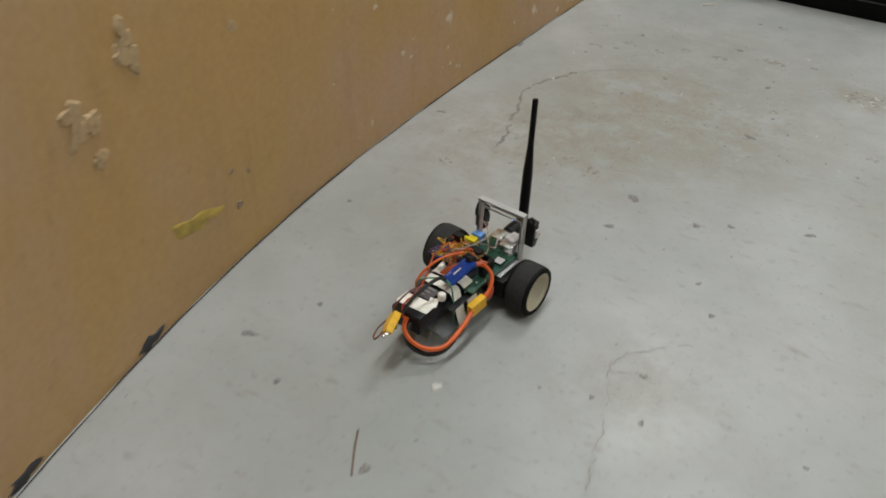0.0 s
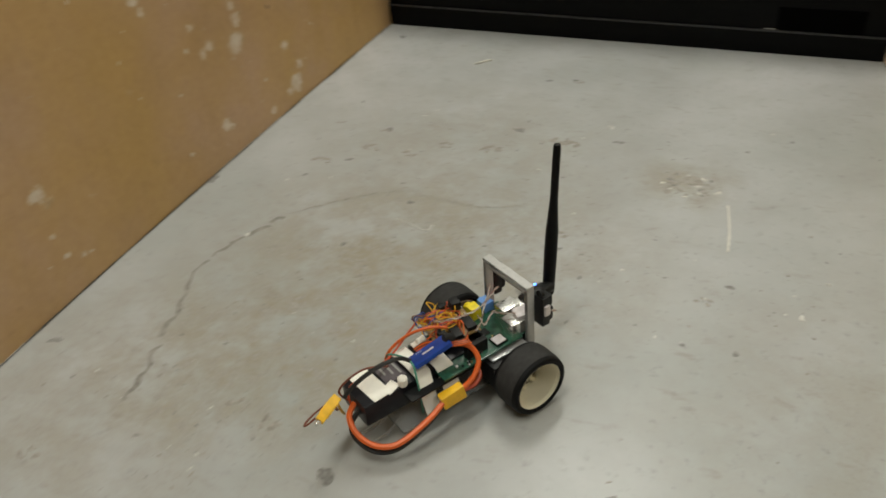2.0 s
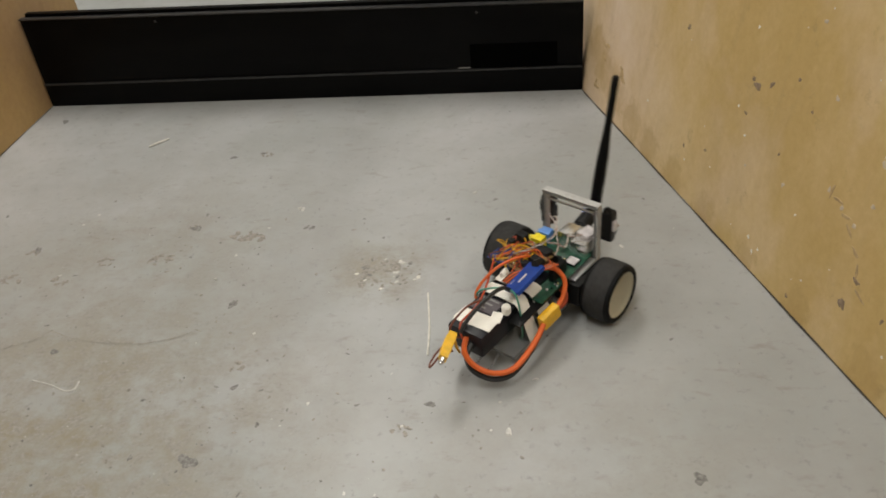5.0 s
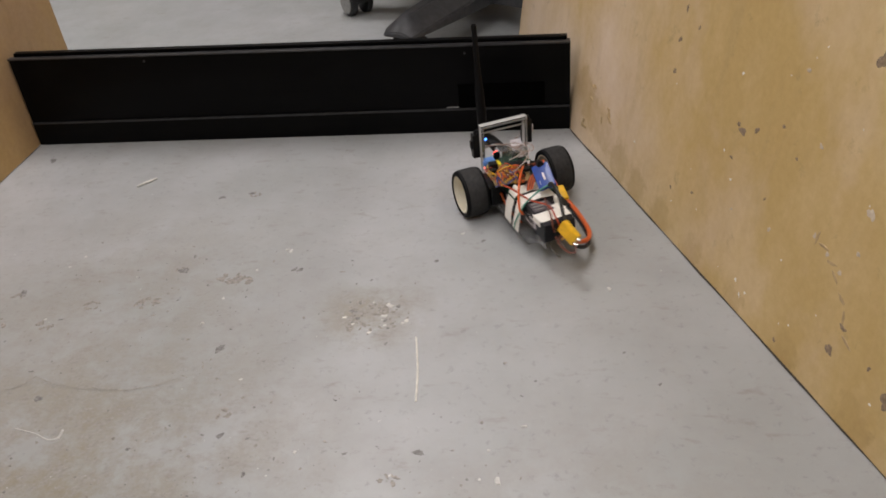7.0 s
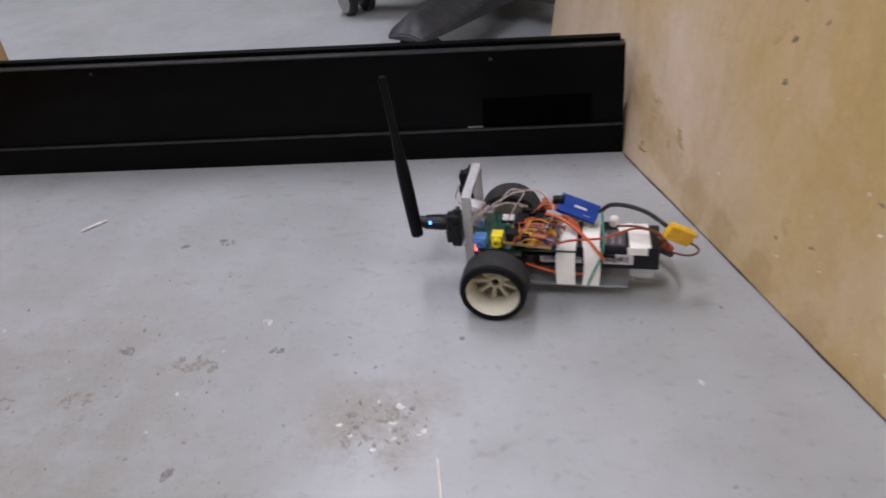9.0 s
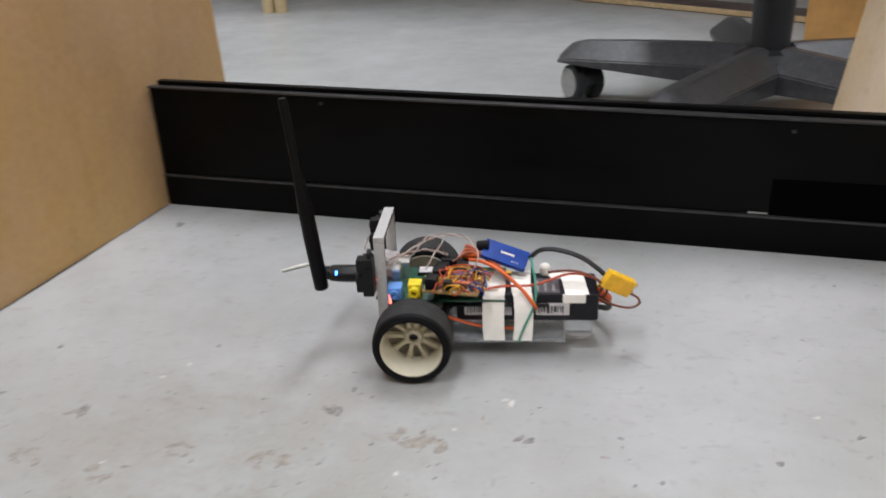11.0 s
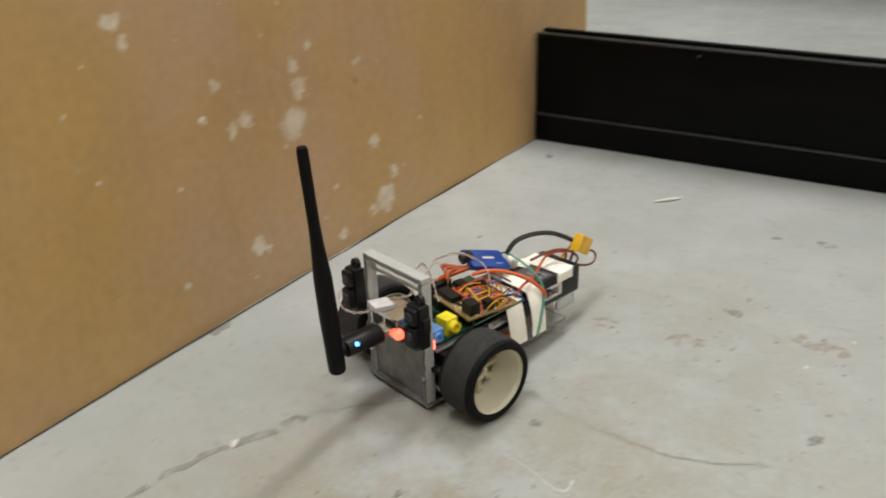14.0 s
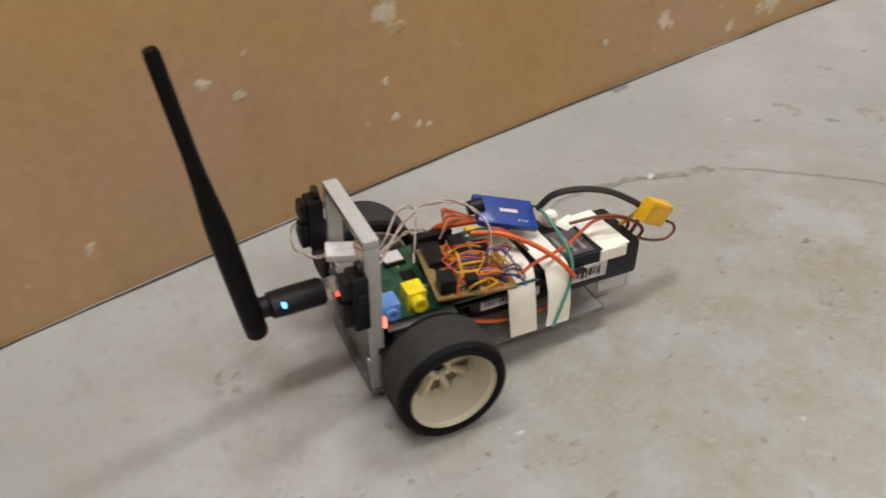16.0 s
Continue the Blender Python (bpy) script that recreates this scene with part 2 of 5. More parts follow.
SPOT_B = plain("board_dark_spot", (0.27, 0.195, 0.13), 0.8, scale=300, spread=0.4)
SCUFFED = plain("scuffed_hardboard", (0.47, 0.33, 0.17), 0.6, scale=200, spread=0.25)
PALE = plain("pale_plaster", (0.58, 0.49, 0.38), 0.8, scale=200, spread=0.2, relief=0.4)
PALER = plain("rubbed_pale", (0.45, 0.32, 0.18), 0.7, scale=150, spread=0.22)
YELLOWED = plain("yellow_glue", (0.43, 0.31, 0.06), 0.5, scale=80, spread=0.3)
WHITE_BIT = plain("white_litter", (0.55, 0.54, 0.51), 0.7)
WHITE_FLECK = plain("white_fleck", (0.80, 0.76, 0.68), 0.6)
STRING = plain("grubby_string", (0.50, 0.49, 0.465), 0.8)
STRAW = plain("pale_fibre", (0.66, 0.64, 0.58), 0.7)
RUST = plain("brown_wire", (0.16, 0.09, 0.06), 0.6)
LIGHT_TUBE = plain("lamp_diffuser", (0.9, 0.92, 0.95), 0.6, emit=2.0, relief=0)
LAMP_BODY = plain("lamp_body", (0.8, 0.8, 0.8), 0.5)

RUBBER = plain("tyre_rubber", (0.005, 0.005, 0.0055), 0.62, scale=400, spread=0.35, relief=0.15, spec=0.12)
TREAD = plain("dusty_tread", (0.030, 0.0295, 0.029), 0.8, scale=220, spread=0.3, relief=0.1, spec=0.25)
RIM = plain("cream_nylon", (0.74, 0.69, 0.55), 0.4, scale=60, spread=0.06)
# rim nylon darkened to paint in the shade deep behind the spokes
RIM_BACK = plain("shaded_nylon_disc", (0.17, 0.15, 0.105), 0.6, scale=120, spread=0.3)
# spokes and hub: slightly darker, more uneven cream than the rim
RIM_SPOKE = plain("nylon_spokes", (0.62, 0.57, 0.43), 0.45, scale=120, spread=0.25)
ALU = plain("brushed_aluminium", (0.47, 0.47, 0.475), 0.42, 0.6, scale=300, spread=0.12)
FROSTED = plain("frosted_acrylic_edge", (0.43, 0.425, 0.415), 0.5, scale=300, spread=0.10)
NOSE = plain("smoky_plate", (0.16, 0.16, 0.162), 0.28, 0.3, scale=120, spread=0.3)
STEEL = plain("bright_tin", (0.80, 0.79, 0.77), 0.24, 0.95, scale=200)
ACRYLIC = plain("clear_acrylic", (0.9, 0.92, 0.93), 0.08, clear=0.9, spread=0.02, relief=0)
PLASTIC = plain("black_plastic", (0.007, 0.007, 0.0075), 0.42, scale=300, spread=0.3, spec=0.25)
ANTENNA = plain("antenna_black", (0.0035, 0.0035, 0.004), 0.5, scale=300, spread=0.3, spec=0.14)
PCB = plain("green_circuit_board", (0.011, 0.070, 0.042), 0.35, scale=160, spread=0.6, coat=0.3)
PERF = plain("tan_perfboard", (0.27, 0.17, 0.06), 0.5, scale=300, spread=0.3)
GOLD = plain("solder_gold", (0.75, 0.55, 0.22), 0.35, 0.7)
BLUE_JACK = plain("blue_jack", (0.13, 0.30, 0.68), 0.4)
YELLOW_JACK = plain("yellow_jack", (0.78, 0.62, 0.02), 0.4)
YELLOW = plain("yellow_connector", (0.82, 0.46, 0.015), 0.42, scale=90)
BATTERY = plain("battery_wrap", (0.006, 0.006, 0.009), 0.35, scale=60, spread=0.4, relief=0.3, spec=0.3)
LABEL_DARK = plain("label_smoke", (0.09, 0.075, 0.085), 0.4)
LABEL = plain("label_white", (0.60, 0.56, 0.57), 0.5)
INK = plain("label_ink", (0.03, 0.03, 0.035), 0.5)
TAPE = plain("cream_tape", (0.86, 0.83, 0.76), 0.75, scale=90, spread=0.06, relief=0.3)
BLUE_MODULE = plain("blue_shrink_wrap", (0.006, 0.042, 0.25), 0.40, scale=80, spread=0.25, coat=0.15, spec=0.3)
ORANGE_W = plain("orange_silicone_wire", (0.66, 0.115, 0.018), 0.45, scale=60, spread=0.1)
RED_W = plain("red_orange_wire", (0.42, 0.055, 0.015), 0.42)
YELLOW_W = plain("yellow_wire", (0.62, 0.33, 0.012), 0.42)
BROWN_W = plain("brown_wire_pvc", (0.15, 0.04, 0.02), 0.45)
BLUE_W = plain("blue_wire", (0.015, 0.05, 0.24), 0.42)
BLACK_W = plain("black_wire", (0.012, 0.012, 0.012), 0.45)
GREEN_W = plain("green_band", (0.06, 0.26, 0.19), 0.5)
PINK_W = plain("pale_twisted_wire", (0.34, 0.22, 0.18), 0.45)
PALE_W = plain("dull_white_wire", (0.52, 0.49, 0.46), 0.5)
WHITE_W = plain("white_wire", (0.78, 0.77, 0.74), 0.45)
LED_BLUE = plain("blue_led", (0.06, 0.25, 1.0), 0.4, emit=9.0, relief=0)
LED_RED = plain("red_led", (1.0, 0.06, 0.03), 0.4, emit=7.0, relief=0)
LED_WHITE = plain("pale_red_led", (1.0, 0.16, 0.10), 0.4, emit=4.0, relief=0)


# ---- mesh helpers ----
def mesh_of(bm, name, mats, smooth=True):
    bmesh.ops.recalc_face_normals(bm, faces=bm.faces[:])
    me = bpy.data.meshes.new(name)
    bm.to_mesh(me)
    bm.free()
    for m in mats if isinstance(mats, (list, tuple)) else [mats]:
        me.materials.append(m)
    if smooth:
        me.polygons.foreach_set("use_smooth", [True] * len(me.polygons))
        me.set_sharp_from_angle(angle=radians(35))
    return me


def part(name, bm, mats, parent=None, label="", smooth=True):
    ob = new(name, mesh_of(bm, name, mats, smooth))
    if parent:
        ob.parent = parent
    if label:
        ob["label"] = label
    return ob


def box(x0, x1, y0, y1, z0, z1, bevel=0.0, m=None, bm=None, mat=0):
    bm = bm or bmesh.new()
    made = bmesh.ops.create_cube(bm, size=1.0)["verts"]
    for v in made:
        v.co = Vector(((x0 + x1) / 2 + v.co.x * (x1 - x0), (y0 + y1) / 2 + v.co.y * (y1 - y0), (z0 + z1) / 2 + v.co.z * (z1 - z0)))
    faces = {f for v in made for f in v.link_faces}
    for f in faces:
        f.material_index = mat
    if bevel:
        edges = list({e for v in made for e in v.link_edges})
        out = bmesh.ops.bevel(bm, geom=edges, offset=bevel, segments=2, profile=0.7, affect="EDGES")
        made = list({v for f in out["faces"] for v in f.verts} | {v for v in made if v.is_valid})
        for f in out["faces"]:
            f.material_index = mat
    if m is not None:
        bmesh.ops.transform(bm, matrix=m, verts=[v for v in made if v.is_valid])
    return bm


def lathe(profile, segments=32, axis="z", m=None, bm=None, mats=None, closed=False):
    """Turns (radius, height) pairs round an axis."""
    bm = bm or bmesh.new()
    rings = []
    for r, h in profile:
        ring = []
        for i in range(segments):
            a = 2 * math.pi * i / segments
            p = {"z": (r * math.cos(a), r * math.sin(a), h), "y": (r * math.cos(a), h, r * math.sin(a)), "x": (h, r * math.cos(a), r * math.sin(a))}[axis]
            v = Vector(p)
            ring.append(bm.verts.new(m @ v if m is not None else v))
        rings.append(ring)
    spans = list(zip(rings, rings[1:])) + ([(rings[-1], rings[0])] if closed else [])
    for k, (a, b) in enumerate(spans):
        for i in range(segments):
            j = (i + 1) % segments
            f = bm.faces.new((a[i], a[j], b[j], b[i]))
            f.material_index = mats[k] if mats else 0
    if not closed:
        for ring in (rings[0], rings[-1]):
            bm.faces.new(ring)
    return bm


def smooth_line(points, steps=6):
    """A Catmull-Rom line through points."""
    p = [Vector(points[0])] + [Vector(q) for q in points] + [Vector(points[-1])]
    out = []
    for a, b, c, d in zip(p, p[1:], p[2:], p[3:]):
        for i in range(steps):
            t = i / steps
            out.append(0.5 * (2 * b + (c - a) * t + (2 * a - 5 * b + 4 * c - d) * t * t + (3 * b - a - 3 * c + d) * t ** 3))
    return out + [Vector(points[-1])]


def tube(points, r, segments=8, steps=6, bm=None, taper=None):
    bm = bm or bmesh.new()
    line = smooth_line(points, steps) if steps > 1 else [Vector(p) for p in points]
    side, rings = None, []
    for i, p in enumerate(line):
        way = (line[min(i + 1, len(line) - 1)] - line[max(i - 1, 0)]).normalized()
        if side is None:
            side = way.orthogonal().normalized()
        side = (side - way * side.dot(way)).normalized()
        up = way.cross(side)
        rr = r * (taper(i / (len(line) - 1)) if taper else 1)
        rings.append([bm.verts.new(p + rr * (math.cos(a) * side + math.sin(a) * up)) for a in (2 * math.pi * k / segments for k in range(segments))])
    for a, b in zip(rings, rings[1:]):
        for i in range(segments):
            j = (i + 1) % segments
            bm.faces.new((a[i], a[j], b[j], b[i]))
    bm.faces.new(rings[0])
    bm.faces.new(rings[-1])
    return bm


def blob(rng, r, stretch=1.0, height=0.0008, n=18, rough=0.3, bm=None, m=None):
    """An uneven flat spot lying on the plane z = 0."""
    bm = bm or bmesh.new()
    turn, ph = rng.uniform(0, math.pi), [rng.uniform(0, 6.28) for _ in range(3)]
    ring, low = [], []
    height *= rng.uniform(0.55, 1.45)
    for i in range(n):
        a = 2 * math.pi * i / n
        k = r * (1 + rough * (0.6 * math.sin(2 * a + ph[0]) + 0.5 * math.sin(3 * a + ph[1]) + 0.4 * math.sin(5 * a + ph[2])) + rng.uniform(-0.12, 0.12))
        p = Matrix.Rotation(turn, 3, "Z") @ Vector((k * math.cos(a) * stretch, k * math.sin(a) / stretch, 0))
        for store, s, h in ((ring, 0.8, height), (low, 1.0, -0.0002)):
            v = Vector((p.x * s, p.y * s, h))
            store.append(bm.verts.new(m @ v if m is not None else v))
    bm.faces.new(ring)
    for i in range(n):
        j = (i + 1) % n
        bm.faces.new((low[i], low[j], ring[j], ring[i]))
    return bm


def ribbon(rng, points, w, height=0.0007, wobble=0.003, gaps=0.0):
    """A thin jagged strip along a line on the floor."""
    bm = bmesh.new()
    line = smooth_line([(x, y, 0) for x, y in points], 7)
    line = [p + Vector((rng.uniform(-wobble, wobble), rng.uniform(-wobble, wobble), 0)) for p in line]
    left, right = [], []
    for i, p in enumerate(line):
        way = (line[min(i + 1, len(line) - 1)] - line[max(i - 1, 0)]).normalized()
        s = Vector((-way.y, way.x, 0)) * w * rng.uniform(0.35, 1.2)
        left.append(bm.verts.new((p.x + s.x, p.y + s.y, height)))
        right.append(bm.verts.new((p.x - s.x, p.y - s.y, height)))
    for i in range(len(line) - 1):
        if gaps and rng.random() < gaps:
            continue
        bm.faces.new((left[i], left[i + 1], right[i + 1], right[i]))
    return bm


# ---- the room ----
def build_room():
    floor = part("floor", box(-3.2, 3.6, -4.2, 2.6, -0.1, 0.0), FLOOR, smooth=False)
    tagged(floor, "grey painted concrete floor, scuffed, stained and cracked", "floor", kind="structure")
    ceiling = part("ceiling", box(-3.2, 3.6, -4.2, 2.6, CEILING_Z, CEILING_Z + 0.1), CEIL, smooth=False)
    tagged(ceiling, "plain white ceiling", "ceiling", kind="structure")
    for name, dims in (("wall_west", (-3.3, -3.2, -4.2, 2.6)), ("wall_east", (3.6, 3.7, -4.2, 2.6)), ("wall_south", (-3.3, 3.7, -4.3, -4.2))):
        w = part(name, box(*dims, 0, CEILING_Z), WALL, smooth=False)
        tagged(w, "plain pale painted room wall", "wall", kind="structure")
    # the far wall stands slightly askew to the black panel
    turn = pose(-0.06, 2.02, 0, 0, 0, -6.4)
    w = part("wall_north", box(-3.4, 3.9, 0.0, 0.12, 0, CEILING_Z), WALL, smooth=False)
    w.matrix_basis = turn
    tagged(w, "plain pale grey room wall in shade", "wall", kind="structure")
    s = part("baseboard", box(-3.2, 3.7, -0.012, 0.0, 0.001, 0.075, 0.003), SKIRT)
    s.matrix_basis = turn
    tagged(s, "dark grey vinyl skirting along the wall", "skirting", kind="structure")
    return floor


def build_lamps():
    for x, y, watts in LAMPS:
        lamp = tagged(new("ceiling_light"), "white strip light fixed under the ceiling", "lamp", "ceiling lights")
        lamp.location = (x, y, CEILING_Z - 0.07)
        part("housing", box(-0.16, 0.16, -0.62, 0.62, 0.012, 0.07, 0.006), LAMP_BODY, lamp)
        part("diffuser", box(-0.15, 0.15, -0.6, 0.6, 0.0, 0.012, 0.004), LIGHT_TUBE, lamp)
        data = bpy.data.lights.new("strip_light", "AREA")
        data.shape, data.size, data.size_y, data.energy, data.color = "RECTANGLE", 0.3, 1.2, watts, LAMP_COLOUR
        glow = new("strip_light", data)
        glow.location = (x, y, CEILING_Z - 0.08)


def sheet(base, y0, y1, lean, thick, step=0.05):
    """A bowed upright sheet that follows base(y), thick on its outer side."""
    bm = bmesh.new()
    n = max(2, round((y1 - y0) / step))
    rows = []
    for i in range(n + 1):
        y = y0 + (y1 - y0) * i / n
        x = base(y)
        rows.append([bm.verts.new((x + o + lean * z, y, z)) for o, z in ((0, 0.0), (0, BOARD_H), (thick, BOARD_H), (thick, 0.0))])
    for a, b in zip(rows, rows[1:]):
        for k in range(4):
            bm.faces.new((a[k], a[(k + 1) % 4], b[(k + 1) % 4], b[k]))
    bm.faces.new(rows[0])
    bm.faces.new(rows[-1])
    return bm


def on_left(y, z):
    x = left_x(y) + LEAN_L * z
    slope = (left_x(y + 0.01) - left_x(y - 0.01)) / 0.02
    n = Vector((1, -slope, 0.03)).normalized()
    return Matrix.Translation((x, y, z)) @ n.to_track_quat("Z", "Y").to_matrix().to_4x4()


def on_right(y, z):
    n = Vector((-1, -0.36, 0.14)).normalized()
    return Matrix.Translation((right_x(y) + LEAN_R * z, y, z)) @ n.to_track_quat("Z", "Y").to_matrix().to_4x4()


def build_boards():
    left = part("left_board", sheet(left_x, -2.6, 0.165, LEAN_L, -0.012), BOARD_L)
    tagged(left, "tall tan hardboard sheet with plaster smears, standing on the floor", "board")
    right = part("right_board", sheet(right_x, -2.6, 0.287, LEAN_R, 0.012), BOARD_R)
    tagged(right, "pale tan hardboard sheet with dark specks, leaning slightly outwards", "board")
    left.name, right.name = "hardboard_sheet", "hardboard_sheet"
    rng = random.Random(4)
    for y, z, r in SMEARS:
        for k in range(3 if r > 0.0085 else 1):
            part("plaster_fleck", blob(rng, r * rng.uniform(0.10, 0.22), rng.uniform(0.7, 1.0), 0.0003, 14, 0.25, m=on_left(y + rng.uniform(-1.2, 1.2) * r, z + rng.uniform(-1.4, 1.4) * r)), PALE if k % 2 else PALER, left)
    flecks = [(-0.798, 0.047, 0.005), (-0.937, 0.112, 0.006), (-0.805, 0.076, 0.004), (-1.024, 0.037, 0.005),
              (-0.571, 0.045, 0.004), (-0.915, 0.099, 0.005), (-0.481, 0.040, 0.005), (-1.005, 0.201, 0.006), (-0.777, 0.035, 0.004),
              (-0.792, 0.111, 0.008), (-0.387, 0.065, 0.004), (-0.343, 0.171, 0.004), (-0.337, 0.173, 0.003), (-0.257, 0.257, 0.004),
              (-0.283, 0.222, 0.003), (-0.248, 0.095, 0.003), (-0.767, 0.032, 0.003), (-0.444, 0.288, 0.004), (-0.382, 0.301, 0.005),
              (-1.294, 0.270, 0.010), (-0.560, 0.121, 0.003), (-0.528, 0.165, 0.005)]
    for y, z, r in flecks:
        part("paint_fleck", blob(rng, r * 0.8, rng.uniform(0.7, 1.1), 0.0003, 16, 0.3, m=on_left(y, z)), PALE if r < 0.0065 else PALER, left)
    for y, z, r in [(-1.443, 0.303, 0.021), (-1.516, 0.266, 0.023), (-1.502, 0.220, 0.010)]:
        for k in range(5):
            part("plaster_lump", blob(rng, r * rng.uniform(0.35, 0.7), 0.9, 0.0022, 22, 0.4, m=on_left(y + rng.uniform(-r, r) * 0.6, z + rng.uniform(-r, r) * 0.6)), PALER, left)
    part("glue_smear", blob(rng, 0.022, 0.55, 0.0008, 22, 0.4, m=on_left(-1.40, 0.09)), YELLOWED, left, "yellowed glue smear")
    for y, z, r in [(-1.324, 0.068, 0.006), (-1.30, 0.10, 0.003), (-1.33, 0.115, 0.004), (-0.345, 0.155, 0.003)]:
        part("dark_mark", blob(rng, r, 0.8, 0.0008, 12, 0.4, m=on_left(y, z)), SPOT_B, left)
    for y, r in ((-1.50, 0.012), (-1.68, 0.012)):
        part("chipped_edge", blob(rng, r, 1.7, 0.001, 16, 0.4, m=on_left(y, 0.006)), INK, left)
    # dark specks and pale nicks of the other sheet
    specks = [(-0.526, 0.078, 0.006), (-0.522, 0.051, 0.009), (-0.344, 0.166, 0.009), (-0.336, 0.170, 0.005), (-0.362, 0.176, 0.006),
              (-0.393, 0.195, 0.004), (-0.212, 0.241, 0.006), (-0.212, 0.208, 0.006), (-0.215, 0.174, 0.006), (-0.257, 0.055, 0.004),
              (-0.295, 0.070, 0.004), (-0.339, 0.136, 0.004), (-0.419, 0.177, 0.003), (-0.586, 0.054, 0.012), (-0.562, 0.066, 0.004),
              (-0.398, 0.124, 0.003), (-0.465, 0.012, 0.004), (-0.240, 0.230, 0.004), (-0.468, 0.286, 0.013)]
    for y, z, r in specks:
        part("dark_mark", blob(rng, r * 0.55, 0.8, 0.0002, 16, 0.35, m=on_right(y, z)), SPOT_B, right)
    nicks = [(-0.509, 0.177, 0.006), (-0.485, 0.123, 0.003), (-0.512, 0.142, 0.003), (-0.503, 0.117, 0.003), (-0.415, 0.102, 0.003),
             (-0.466, 0.129, 0.003), (-0.44, 0.20, 0.003), (-0.36, 0.09, 0.002), (-0.55, 0.21, 0.003), (-0.40, 0.25, 0.003)]
    for y, z, r in nicks:
        part("paint_fleck", blob(rng, r * 0.8, 0.85, 0.0003, 12, 0.35, m=on_right(y, z)), PALE, right)
    for k in range(34):
        y, z = rng.uniform(-0.62, -0.16), 0.015 + 0.30 * rng.random() ** 1.4
        part("paint_fleck", blob(rng, 0.0007 + 0.0013 * rng.random() ** 2, rng.uniform(0.8, 1.1), 0.0003, 9, 0.3, m=on_right(y, z)), WHITE_FLECK, right)
    for k in range(46):
        y, z = rng.uniform(-1.15, -0.18), 0.015 + 0.34 * rng.random()
        part("paint_fleck", blob(rng, 0.0007 + 0.0016 * rng.random() ** 2, rng.uniform(0.7, 1.0), 0.0003, 9, 0.3, m=on_left(y, z)), PALE, left)
    for k in range(9):
        y, z = rng.uniform(-0.11, -0.03), rng.uniform(0.015, 0.10)
        part("scuff", blob(rng, rng.uniform(0.002, 0.006), rng.uniform(0.5, 0.8), 0.0006, 14, 0.3, m=on_right(y, z)), SCUFFED, right)
    for k in range(7):
        y, z = -0.47 - 0.011 * k + rng.uniform(-0.004, 0.004), 0.135 - 0.010 * k + rng.uniform(-0.006, 0.006)
        part("scuff", blob(rng, 0.0035, 0.5, 0.0003, 12, 0.25, m=on_right(y, z)), SCUFFED, right)


def build_panel():
    """The black board on edge that closes the lane: plinth, ledge, face, lip and back lip."""
    panel = tagged(new("black_panel"), "long black laminated board standing on edge across the lane", "panel")
    w0, w1 = 0.002, 0.8025

    def drooped(bm):
        """The top edge runs down towards the leaning sheet."""
        for v in bm.verts:
            if v.co.z > 0.1:
                v.co.z -= 0.0118 * v.co.x
        return bm

    part("face", drooped(box(w0, w1, 0.002, 0.020, 0.036, 0.1360, 0.0015)), BLACK_PANEL, panel)
    part("plinth", box(w0, w1, 0.0, 0.020, 0.0, 0.0345, 0.002), BLACK_PANEL, panel)
    part("ledge", box(w0, w1, -0.0012, 0.020, 0.0345, 0.0372, 0.0012), LIP, panel, "ledge moulding with its highlight put into the colour")
    part("lip", drooped(box(w0, w1, -0.001, 0.0085, 0.1360, 0.1382, 0.001)), LIP, panel)
    part("back_lip", drooped(box(w0 + 0.004, w1 - 0.004, 0.012, 0.022, 0.1360, 0.1417, 0.0015)), BLACK_PANEL, panel)
    part("recess", box(0.648, 0.768, 0.0005, 0.0035, 0.038, 0.0725, 0.0008), SLOT, panel, "dull black rectangle")
    part("scratch", box(0.63, 0.647, 0.0012, 0.0025, 0.038, 0.0395), CASTOR_GREY, panel)
    for x, z in ((0.205, 0.126), (0.66, 0.118)):
        part("screw", lathe([(0.0001, 0.0005), (0.0016, 0.0005), (0.0018, 0.002)], 12, "y", Matrix.Translation((x, 0.0, z))), LIP, panel)


